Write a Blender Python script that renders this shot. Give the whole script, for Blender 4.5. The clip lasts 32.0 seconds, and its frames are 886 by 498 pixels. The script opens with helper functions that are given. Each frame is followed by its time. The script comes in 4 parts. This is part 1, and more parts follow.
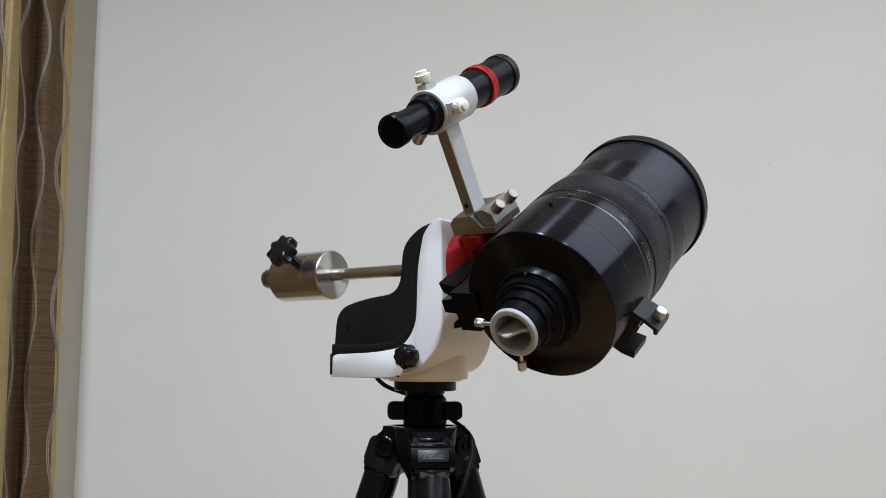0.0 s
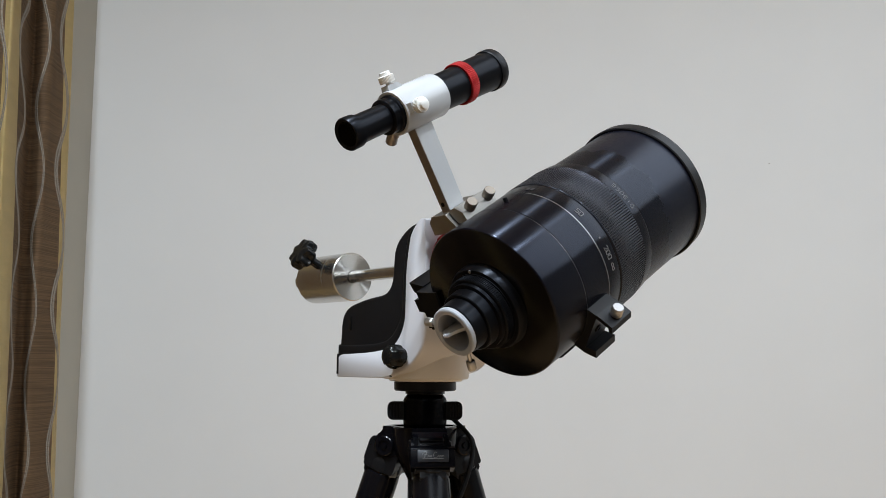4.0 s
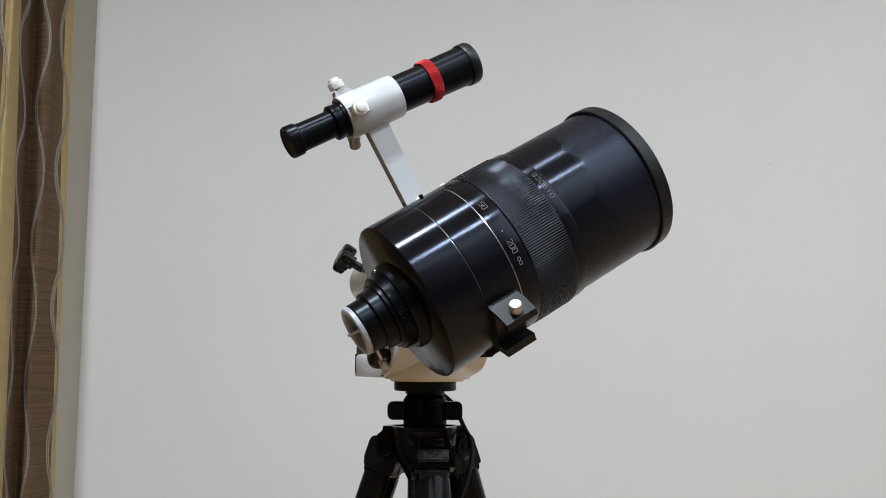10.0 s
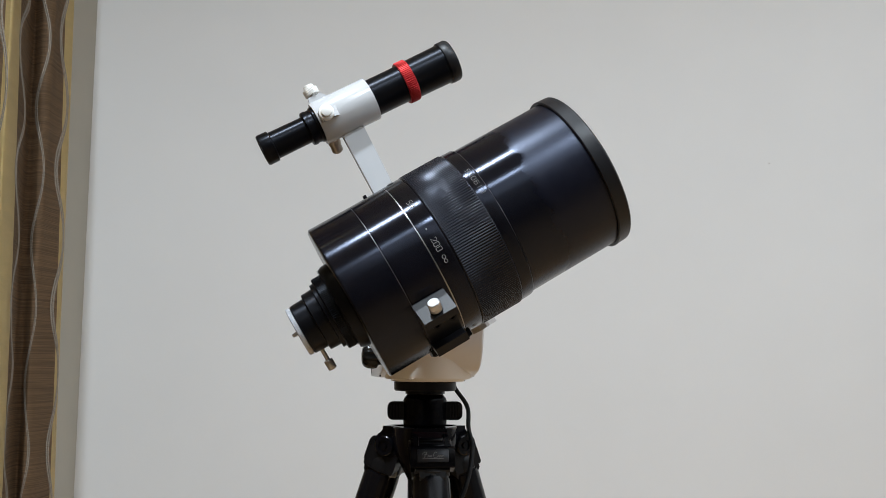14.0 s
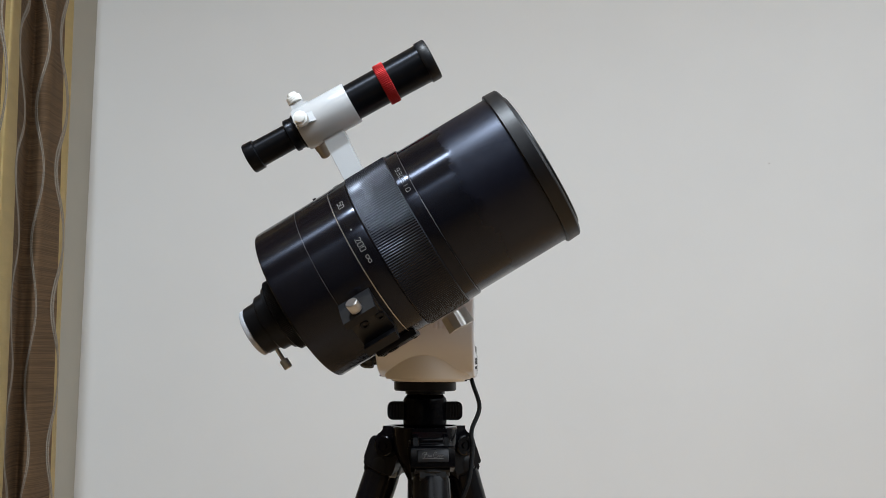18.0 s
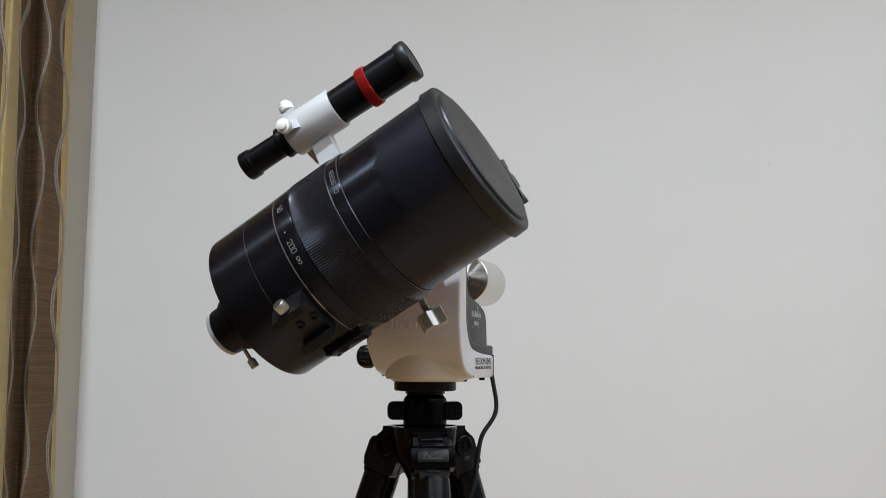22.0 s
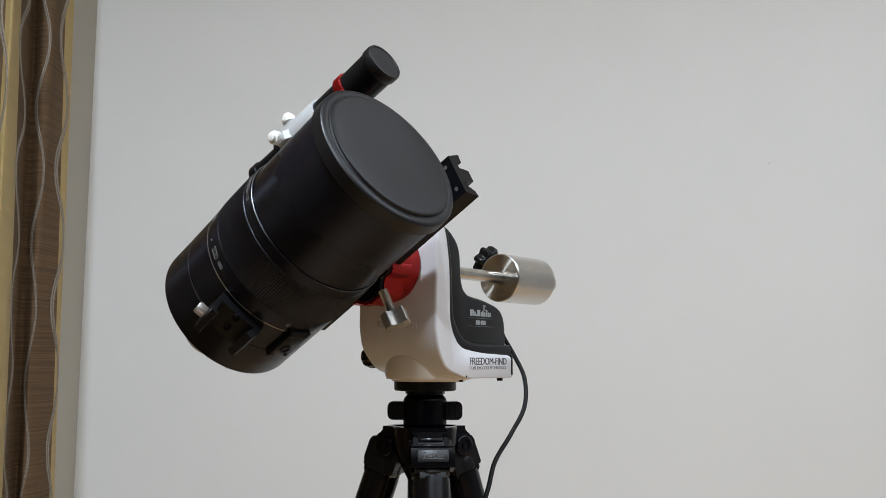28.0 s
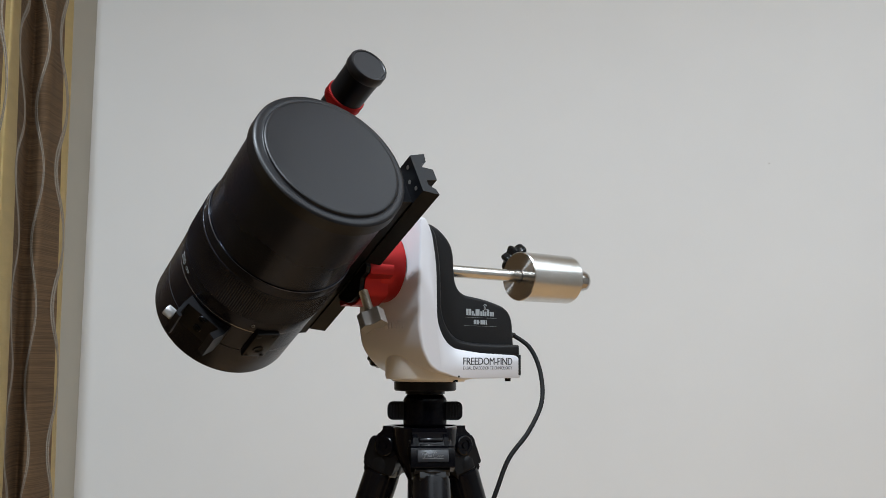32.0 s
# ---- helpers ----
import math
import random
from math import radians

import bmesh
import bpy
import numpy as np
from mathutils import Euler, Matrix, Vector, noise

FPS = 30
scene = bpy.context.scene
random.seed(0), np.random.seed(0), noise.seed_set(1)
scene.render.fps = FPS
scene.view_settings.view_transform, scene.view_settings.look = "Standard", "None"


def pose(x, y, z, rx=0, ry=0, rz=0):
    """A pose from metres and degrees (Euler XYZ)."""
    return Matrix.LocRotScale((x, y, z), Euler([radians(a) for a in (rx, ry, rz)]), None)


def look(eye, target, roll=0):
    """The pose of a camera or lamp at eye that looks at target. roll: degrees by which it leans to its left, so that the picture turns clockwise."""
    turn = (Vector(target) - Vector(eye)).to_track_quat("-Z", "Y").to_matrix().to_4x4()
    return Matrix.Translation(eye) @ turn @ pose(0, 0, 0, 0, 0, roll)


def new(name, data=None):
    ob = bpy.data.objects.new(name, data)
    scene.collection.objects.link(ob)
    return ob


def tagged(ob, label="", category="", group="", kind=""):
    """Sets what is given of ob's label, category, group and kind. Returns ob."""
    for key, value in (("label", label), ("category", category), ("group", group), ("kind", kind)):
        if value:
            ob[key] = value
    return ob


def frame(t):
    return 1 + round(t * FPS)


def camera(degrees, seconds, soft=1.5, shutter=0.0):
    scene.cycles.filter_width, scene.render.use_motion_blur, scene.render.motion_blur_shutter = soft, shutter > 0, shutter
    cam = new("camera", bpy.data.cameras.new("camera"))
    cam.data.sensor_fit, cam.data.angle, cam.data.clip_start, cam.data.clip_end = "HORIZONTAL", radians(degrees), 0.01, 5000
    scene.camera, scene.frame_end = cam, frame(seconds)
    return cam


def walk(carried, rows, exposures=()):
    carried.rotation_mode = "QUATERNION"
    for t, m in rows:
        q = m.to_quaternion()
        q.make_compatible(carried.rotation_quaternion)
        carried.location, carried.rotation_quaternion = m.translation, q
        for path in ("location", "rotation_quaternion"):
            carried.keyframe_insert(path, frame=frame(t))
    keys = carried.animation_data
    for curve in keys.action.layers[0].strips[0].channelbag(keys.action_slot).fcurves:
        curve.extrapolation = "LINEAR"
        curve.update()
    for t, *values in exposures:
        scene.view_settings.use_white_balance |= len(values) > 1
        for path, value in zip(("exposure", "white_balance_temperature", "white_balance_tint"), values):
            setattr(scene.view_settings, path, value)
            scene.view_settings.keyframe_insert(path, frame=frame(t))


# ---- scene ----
# One clip of 32 s: a still camera before a motorised mount that turns about its upright axis.
H = 1.25                      # height of the camera above the floor
EYE = Vector((0.0, -0.9, H))
cam = camera(49.48, 32.0, soft=0.62)
walk(cam, [(t, look(EYE, EYE + Vector((0.017497, 0.993300, 0.114230)), 0.321)) for t in (0.0, 32.0)])

# turn of the mount, degrees, second by second
TURN = [(0, 63.48), (1, 60.48), (2, 57.32), (3, 53.99), (4.5, 48.85), (6, 43.62), (8, 36.85), (10, 30.05), (12, 23.32),
        (14, 16.56), (15.5, 11.55), (17, 6.55), (19, 0.0), (21, -6.54), (23, -13.13), (25, -19.66), (26.5, -24.43),
        (28, -29.22), (30, -35.71), (32, -42.26)]
PSI = -12.26                  # the altitude axis against the room at the zero of the turn


def turn_at(t):
    return float(np.interp(t, [a for a, _ in TURN], [b for _, b in TURN]))


# ---- light ----
world = bpy.data.worlds.new("room_air")
world.use_nodes = True
world.node_tree.nodes["Background"].inputs[0].default_value = (0.9, 0.95, 1.0, 1)
world.node_tree.nodes["Background"].inputs[1].default_value = 0.02
scene.world = world
scene.view_settings.exposure = 0.03


def area(name, eye, target, sx, sy, watts, colour):
    d = bpy.data.lights.new(name, "AREA")
    d.shape, d.size, d.size_y, d.energy, d.color = "RECTANGLE", sx, sy, watts, colour
    ob = new(name, d)
    ob.matrix_world = look(eye, target)
    return ob


# two small ceiling spots over the telescope, as the streaks on the tube tell, and a wide panel and a wide fill further
# off
COOL = (0.878, 0.995, 1.115)
# the last row is an unseen fill, added to light the wall's right evenly
for lx, ly, sx, sy, w in ((-0.45, -0.68, 0.14, 0.08, 32), (0.24, -1.35, 0.14, 0.08, 21), (-0.05, -2.30, 1.2, 0.9, 9), (1.95, -0.80, 2.5, 2.5, 51)):
    area("ceiling_light_and_fill", (lx, ly, 2.765), (lx, ly, 0), sx, sy, w, COOL)

# ---- materials ----


def mat(name, colour, rough=0.5, metal=0.0, grain=0.0, scale=40.0, bump=0.0, bump_scale=None, stain=0.0, stain_scale=6.0,
        coat=0.0, spec=0.5, stretch=(1, 1, 1), rough_var=0.0, turned=0.0):
    m = bpy.data.materials.new(name)
    m.use_nodes = True
    nt = m.node_tree
    n, l = nt.nodes, nt.links
    b = n["Principled BSDF"]
    b.inputs["Roughness"].default_value = rough
    b.inputs["Metallic"].default_value = metal
    b.inputs["Coat Weight"].default_value = coat
    b.inputs["Coat Roughness"].default_value = 0.08
    b.inputs["Specular IOR Level"].default_value = spec
    tc = n.new("ShaderNodeTexCoord")
    mp = n.new("ShaderNodeMapping")
    mp.inputs["Scale"].default_value = stretch
    l.new(tc.outputs["Object"], mp.inputs["Vector"])
    f = n.new("ShaderNodeTexNoise")
    f.inputs["Scale"].default_value, f.inputs["Detail"].default_value = scale, 6
    l.new(mp.outputs["Vector"], f.inputs["Vector"])
    g = n.new("ShaderNodeTexNoise")
    g.inputs["Scale"].default_value, g.inputs["Detail"].default_value = stain_scale, 3
    l.new(mp.outputs["Vector"], g.inputs["Vector"])
    mr = n.new("ShaderNodeMapRange")
    mr.inputs[3].default_value, mr.inputs[4].default_value = 1 - grain, 1 + grain
    l.new(f.outputs["Fac"], mr.inputs[0])
    mr2 = n.new("ShaderNodeMapRange")
    mr2.inputs[1].default_value, mr2.inputs[2].default_value = 0.3, 0.7
    mr2.inputs[3].default_value, mr2.inputs[4].default_value = 1 - stain, 1 + stain
    l.new(g.outputs["Fac"], mr2.inputs[0])
    mul = n.new("ShaderNodeMath")
    mul.operation = "MULTIPLY"
    l.new(mr.outputs[0], mul.inputs[0])
    l.new(mr2.outputs[0], mul.inputs[1])
    vm = n.new("ShaderNodeVectorMath")
    vm.operation = "SCALE"
    vm.inputs[0].default_value = colour[:3]
    l.new(mul.outputs[0], vm.inputs["Scale"])
    l.new(vm.outputs[0], b.inputs["Base Color"])
    if rough_var:
        rv = n.new("ShaderNodeMapRange")
        rv.inputs[3].default_value, rv.inputs[4].default_value = rough - rough_var, rough + rough_var
        l.new(g.outputs["Fac"], rv.inputs[0])
        l.new(rv.outputs[0], b.inputs["Roughness"])
    if turned:
        # lathe-turned surface: highlights drawn out along the axis
        tg = n.new("ShaderNodeTangent")
        tg.direction_type, tg.axis = "RADIAL", "X"
        b.inputs["Anisotropic"].default_value, b.inputs["Anisotropic Rotation"].default_value = turned, 0.25
        l.new(tg.outputs[0], b.inputs["Tangent"])
    if bump:
        h = f
        if bump_scale:
            h = n.new("ShaderNodeTexNoise")
            h.inputs["Scale"].default_value, h.inputs["Detail"].default_value = bump_scale, 4
            l.new(mp.outputs["Vector"], h.inputs["Vector"])
        bp = n.new("ShaderNodeBump")
        bp.inputs["Strength"].default_value, bp.inputs["Distance"].default_value = bump, 0.001
        l.new(h.outputs["Fac"], bp.inputs["Height"])
        l.new(bp.outputs[0], b.inputs["Normal"])
    return m


M_WALL = mat("wall_paint", (0.738, 0.737, 0.725), 0.62, grain=0.015, scale=9, bump=0.10, bump_scale=160, stain=0.02, stain_scale=1.2)
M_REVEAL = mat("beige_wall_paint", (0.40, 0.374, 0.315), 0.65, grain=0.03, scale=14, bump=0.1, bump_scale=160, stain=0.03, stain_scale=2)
M_CEIL = mat("ceiling_paint", (0.8, 0.8, 0.78), 0.7, grain=0.02, scale=8, bump=0.1, bump_scale=120)
# unseen south and east walls, toned dark to dim what black parts reflect
M_DIM = mat("unseen_wall_dark_tone", (0.095, 0.085, 0.078), 0.7, grain=0.03, scale=12, bump=0.1, bump_scale=160)
M_EAST = mat("unseen_wall_dimmed_tone", (0.34, 0.33, 0.31), 0.7, grain=0.03, scale=12, bump=0.1, bump_scale=160)
M_FLOOR = mat("wood_floor", (0.55, 0.345, 0.175), 0.35, grain=0.25, scale=5, stretch=(12, 1, 1), bump=0.1, stain=0.15)
M_BLACK = mat("black_gloss_enamel", (0.0028, 0.0025, 0.0040), 0.23, grain=0.15, scale=90, bump=0.012, bump_scale=260, stain=0.2, stain_scale=20, rough_var=0.02, spec=0.32, turned=1.0)
M_RING = mat("black_ring_enamel", (0.0040, 0.0037, 0.0050), 0.21, grain=0.15, scale=120, bump=0.02, bump_scale=400, stain=0.2, stain_scale=24, rough_var=0.04, spec=0.28, turned=1.0)
M_FLANGE = mat("black_flange_enamel", (0.0026, 0.0020, 0.0020), 0.19, grain=0.15, scale=90, bump=0.02, bump_scale=260, spec=0.25, rough_var=0.03)
M_SATIN = mat("black_satin_anodised", (0.0032, 0.0032, 0.0038), 0.34, grain=0.2, scale=120, bump=0.04, bump_scale=500, stain=0.2, stain_scale=24, rough_var=0.05, spec=0.17, turned=0.7)
M_HOOD = mat("worn_black_hood_paint", (0.0030, 0.0030, 0.0038), 0.26, grain=0.25, scale=70, bump=0.022, bump_scale=700, stain=0.3, stain_scale=14, spec=0.37, turned=1.0)
for m in (M_BLACK, M_RING, M_HOOD):
    m.node_tree.nodes["Principled BSDF"].inputs["Specular Tint"].default_value = (0.66, 0.75, 1.0, 1)


def worn_front(m, edge):
    """From an uneven edge on, the front of the hood has gone dull and scuffed."""
    n, l = m.node_tree.nodes, m.node_tree.links
    b = n["Principled BSDF"]
    tc = n.new("ShaderNodeTexCoord")
    sep = n.new("ShaderNodeSeparateXYZ")
    l.new(tc.outputs["Object"], sep.inputs[0])
    no = n.new("ShaderNodeTexNoise")
    no.inputs["Scale"].default_value, no.inputs["Detail"].default_value = 55, 5
    l.new(tc.outputs["Object"], no.inputs["Vector"])
    wob = n.new("ShaderNodeMath")
    wob.operation = "MULTIPLY_ADD"
    wob.inputs[1].default_value = 0.022
    l.new(no.outputs["Fac"], wob.inputs[0])
    l.new(sep.outputs[0], wob.inputs[2])
    step = n.new("ShaderNodeMapRange")
    step.inputs[1].default_value, step.inputs[2].default_value = edge + 0.0085, edge + 0.0145
    l.new(wob.outputs[0], step.inputs[0])
    sp = n.new("ShaderNodeTexNoise")
    sp.inputs["Scale"].default_value, sp.inputs["Detail"].default_value = 420, 4
    l.new(tc.outputs["Object"], sp.inputs["Vector"])
    dull = n.new("ShaderNodeMapRange")
    dull.inputs[1].default_value, dull.inputs[2].default_value = 0.35, 0.65
    dull.inputs[3].default_value, dull.inputs[4].default_value = 0.30, 0.39
    l.new(sp.outputs["Fac"], dull.inputs[0])
    mix = n.new("ShaderNodeMix")
    mix.inputs[2].default_value = 0.24
    l.new(step.outputs[0], mix.inputs[0])
    l.new(dull.outputs[0], mix.inputs[3])
    l.new(mix.outputs[0], b.inputs["Roughness"])
    inv = n.new("ShaderNodeMapRange")
    inv.inputs[3].default_value, inv.inputs[4].default_value = 1.0, 0.25
    l.new(step.outputs[0], inv.inputs[0])
    l.new(inv.outputs[0], b.inputs["Anisotropic"])
    col = n.new("ShaderNodeMix")
    col.data_type = "RGBA"
    col.inputs[6].default_value, col.inputs[7].default_value = (0.0024, 0.0024, 0.0042, 1), (0.0036, 0.0037, 0.0074, 1)
    l.new(step.outputs[0], col.inputs[0])
    l.new(col.outputs[2], b.inputs["Base Color"])


worn_front(M_HOOD, 0.074)
M_RUBBER = mat("black_rubber_cap", (0.0058, 0.0059, 0.0074), 0.38, grain=0.2, scale=160, bump=0.08, bump_scale=700, stain=0.3, stain_scale=14, spec=0.29, rough_var=0.10)
M_GRIP = mat("grey_ribbed_rubber", (0.0065, 0.0064, 0.0090), 0.27, grain=0.2, scale=100, stain=0.25, stain_scale=18, spec=0.31)
for m in (M_GRIP, M_SATIN):
    m.node_tree.nodes["Principled BSDF"].inputs["Specular Tint"].default_value = (0.76, 0.83, 1.0, 1)
M_PLATE = mat("black_milled_aluminium", (0.0045, 0.0048, 0.006), 0.30, grain=0.2, scale=150, bump=0.05, bump_scale=400, spec=0.14)
M_SHOE = mat("black_anodised_shoe", (0.0034, 0.0035, 0.0046), 0.42, grain=0.2, scale=150, bump=0.04, bump_scale=400, spec=0.31)
M_WHITE = mat("white_gloss_shell", (0.655, 0.655, 0.685), 0.30, grain=0.015, scale=60, bump=0.03, bump_scale=380, stain=0.02, coat=0.2)
M_SLEEVE = mat("grey_white_enamel", (0.49, 0.495, 0.50), 0.24, grain=0.015, scale=60, bump=0.03, bump_scale=380, stain=0.02)
M_CREAM = mat("white_textured_casting", (0.76, 0.72, 0.66), 0.42, grain=0.02, scale=60, bump=0.06, bump_scale=420, stain=0.02)
M_COVER = mat("charcoal_plastic_cover", (0.0070, 0.0072, 0.0083), 0.40, grain=0.1, scale=140, bump=0.10, bump_scale=900, stain=0.1, spec=0.27)
M_RED = mat("red_anodised_aluminium", (0.37, 0.016, 0.016), 0.42, metal=0.7, grain=0.08, scale=90, bump=0.04, bump_scale=420, stain=0.08)
M_STEEL = mat("brushed_stainless_steel", (0.66, 0.65, 0.625), 0.25, metal=1.0, grain=0.05, scale=60, stretch=(1, 14, 1), bump=0.04, stain=0.05, rough_var=0.05)
M_FACE = mat("turned_steel_face", (0.55, 0.53, 0.50), 0.27, metal=1.0, grain=0.05, scale=60, stain=0.05, turned=1.0)
# worn marks on the tube, and the glint painted on the number ring's edge
M_WEAR_GLINT = mat("wear_and_glint_metal", (0.085, 0.085, 0.09), 0.35, metal=0.8, grain=1.0, scale=60, stain=1.0, stain_scale=16)
M_LINE = mat("silver_line_paint", (0.34, 0.34, 0.35), 0.25, metal=0.8, grain=0.2, scale=150)
M_CHROME = mat("bright_chrome", (0.50, 0.50, 0.505), 0.31, metal=1.0, grain=0.04, scale=120, stain=0.05)
M_STUD = mat("polished_steel_stud", (0.46, 0.44, 0.42), 0.10, metal=1.0, grain=0.05, scale=120, stain=0.1)
M_NICKEL = mat("satin_nickel", (0.42, 0.40, 0.37), 0.46, metal=1.0, grain=0.08, scale=160, stain=0.08, bump=0.03)
M_CAST = mat("pale_cast_nickel", (0.47, 0.45, 0.425), 0.33, metal=0.6, grain=0.06, scale=160, stain=0.06, bump=0.03)
M_BRONZE = mat("warm_cast_metal", (0.34, 0.295, 0.25), 0.34, metal=0.7, grain=0.1, scale=90, stain=0.1, bump=0.05)
M_WPLAST = mat("white_nylon", (0.80, 0.79, 0.75), 0.45, grain=0.02, scale=90, bump=0.03)
M_CAP = mat("translucent_white_cap", (0.36, 0.375, 0.405), 0.40, grain=0.04, scale=80, bump=0.05)
milky = M_CAP.node_tree.nodes["Principled BSDF"].inputs
milky["Subsurface Weight"].default_value, milky["Subsurface Scale"].default_value = 0.6, 0.008
milky["Subsurface Radius"].default_value = (1.0, 1.0, 1.0)
M_KNOB = mat("black_moulded_plastic", (0.007, 0.007, 0.007), 0.22, grain=0.1, scale=150, bump=0.05, bump_scale=500, spec=0.22)
M_TRI = mat("black_tripod_alloy", (0.0035, 0.0035, 0.005), 0.22, grain=0.15, scale=120, bump=0.05, bump_scale=420, stain=0.2, stain_scale=30, rough_var=0.05, spec=0.18)
M_TRIP = mat("black_tripod_plastic", (0.007, 0.007, 0.008), 0.34, grain=0.1, scale=160, bump=0.08, bump_scale=600, spec=0.20)
M_CABLE = mat("black_cable_rubber", (0.008, 0.008, 0.008), 0.6, grain=0.1, scale=200, spec=0.15)
M_INK = mat("white_engraving_paint", (0.19, 0.19, 0.19), 0.6, grain=0.1, scale=300)
M_LOGO = mat("silver_print", (0.31, 0.335, 0.35), 0.5, grain=0.05, scale=300)
M_DINK = mat("dark_print", (0.042, 0.042, 0.046), 0.30)
M_GLASS = mat("dark_coated_glass", (0.002, 0.002, 0.002), 0.12, spec=0.03)
M_BADGE = mat("grey_badge_metal", (0.018, 0.019, 0.023), 0.35, metal=0.2, grain=0.1, scale=150)
M_BROWN = mat("brown_woven_fabric", (0.205, 0.124, 0.063), 0.75, grain=0.95, scale=20, stretch=(0.22, 0.22, 40), bump=0.5, bump_scale=160, stain=0.15, stain_scale=5)
M_GOLD = mat("gold_satin_fabric", (0.66, 0.50, 0.22), 0.5, grain=0.08, scale=60, stretch=(1, 1, 8), bump=0.2, bump_scale=500, stain=0.06)
M_BEAD = mat("silver_bead_thread", (0.25, 0.21, 0.165), 0.5, metal=0.2, grain=1.0, scale=330, bump=0.6, bump_scale=420)

# ---- mesh helpers ----


def part(name, bm, material, parent=None, label="", m=None, sharp=35, at=None):
    """Links a bmesh as one mesh object, under a thing or a part."""
    me = bpy.data.meshes.new(name)
    if m is not None:
        bm.transform(m)
    bmesh.ops.recalc_face_normals(bm, faces=bm.faces)
    bm.to_mesh(me)
    bm.free()
    me.materials.append(material)
    me.shade_smooth()
    for f in me.polygons:
        if len(f.vertices) > 8:
            f.use_smooth = False
    me.set_sharp_from_angle(angle=radians(sharp))
    ob = new(name, me)
    if parent is not None:
        ob.parent = parent
    if at is not None:
        ob.matrix_basis = at
    if label:
        ob["label"] = label
    return ob


def bevelled(bm, width, segs=2, angle=30):
    if width > 0:
        es = [e for e in bm.edges if len(e.link_faces) == 2 and e.calc_face_angle(0) > radians(angle)]
        bmesh.ops.bevel(bm, geom=es, offset=width, segments=segs, affect="EDGES", profile=0.5, clamp_overlap=True)
    return bm


def box(x0, x1, y0, y1, z0, z1, bev=0.0008, segs=2):
    bm = bmesh.new()
    bmesh.ops.create_cube(bm, size=1)
    bm.transform(Matrix.Translation(((x0 + x1) / 2, (y0 + y1) / 2, (z0 + z1) / 2)) @ Matrix.Diagonal((x1 - x0, y1 - y0, z1 - z0, 1)))
    return bevelled(bm, bev, segs)


def prism(pts, a0, a1, axis="x", bev=0.0006, segs=2, taper=None):
    """A polygon given in the two other axes, drawn out along an axis from a0 to a1."""
    bm = bmesh.new()

    def place(p, a):
        u, v = p
        k = a if taper is None else a * taper(u, v)
        return {"x": (k, u, v), "y": (u, k, v), "z": (u, v, k)}[axis]
    lo = [bm.verts.new(place(p, a0)) for p in pts]
    hi = [bm.verts.new(place(p, a1)) for p in pts]
    bm.faces.new(lo)
    bm.faces.new(hi[::-1])
    for i in range(len(pts)):
        j = (i + 1) % len(pts)
        bm.faces.new((lo[i], hi[i], hi[j], lo[j]))
    return bevelled(bm, bev, segs)


def moulded(pts, x0, x1, b, segs=4, weight=None):
    """A polygon of (y, z) drawn out along x, its two rims rounded with radius b."""
    P = [Vector(p) for p in pts]
    n = len(P)
    area2 = sum(P[i].x * P[(i + 1) % n].y - P[(i + 1) % n].x * P[i].y for i in range(n))
    sg = 1 if area2 > 0 else -1
    nor = []
    for i in range(n):
        d0, d1 = (P[i] - P[i - 1]).normalized(), (P[(i + 1) % n] - P[i]).normalized()
        a, c = Vector((-d0.y, d0.x)), Vector((-d1.y, d1.x))
        m = (a + c).normalized()
        nor.append(m * sg / max(0.6, m.dot(c)))
    if weight:
        nor = [q * weight(p) for p, q in zip(P, nor)]
    # inner rim: where a tight corner would fold over, its points meet in one
    Q = [p + q * b for p, q in zip(P, nor)]
    for _ in range(6):
        bad = [(Q[(i + 1) % n] - Q[i]).dot(P[(i + 1) % n] - P[i]) < -1e-12 for i in range(n)]
        if not any(bad):
            break
        done = set()
        for i in range(n):
            if bad[i] and i not in done:
                a = i
                while bad[a - 1] and a - 1 > i - n:
                    a -= 1
                run = [a % n]
                while bad[run[-1]] and len(run) < n:
                    done.add(run[-1])
                    run.append((run[-1] + 1) % n)
                run = [(run[0] - 1) % n] + run + [(run[-1] + 1) % n] if _ > 1 else run
                mid = sum((Q[k] for k in run), Vector((0, 0))) / len(run)
                for k in run:
                    Q[k] = mid
    nor = [(q - p) / b for p, q in zip(P, Q)]
    bm = bmesh.new()
    rings = []
    arc = [(b * (1 - math.cos(k / segs * math.pi / 2)), b * (1 - math.sin(k / segs * math.pi / 2))) for k in range(segs + 1)]
    steps = [(x0 + a, c) for a, c in arc] + [(x1 - a, c) for a, c in arc[::-1]]
    for x, ins in steps:
        rings.append([bm.verts.new((x, (p + q * ins).x, (p + q * ins).y)) for p, q in zip(P, nor)])
    for A, B in zip(rings, rings[1:]):
        for i in range(n):
            j = (i + 1) % n
            bm.faces.new((A[i], A[j], B[j], B[i]))
    bm.faces.new(rings[0])
    bm.faces.new(rings[-1][::-1])
    bmesh.ops.remove_doubles(bm, verts=bm.verts[:], dist=1e-6)
    return bm


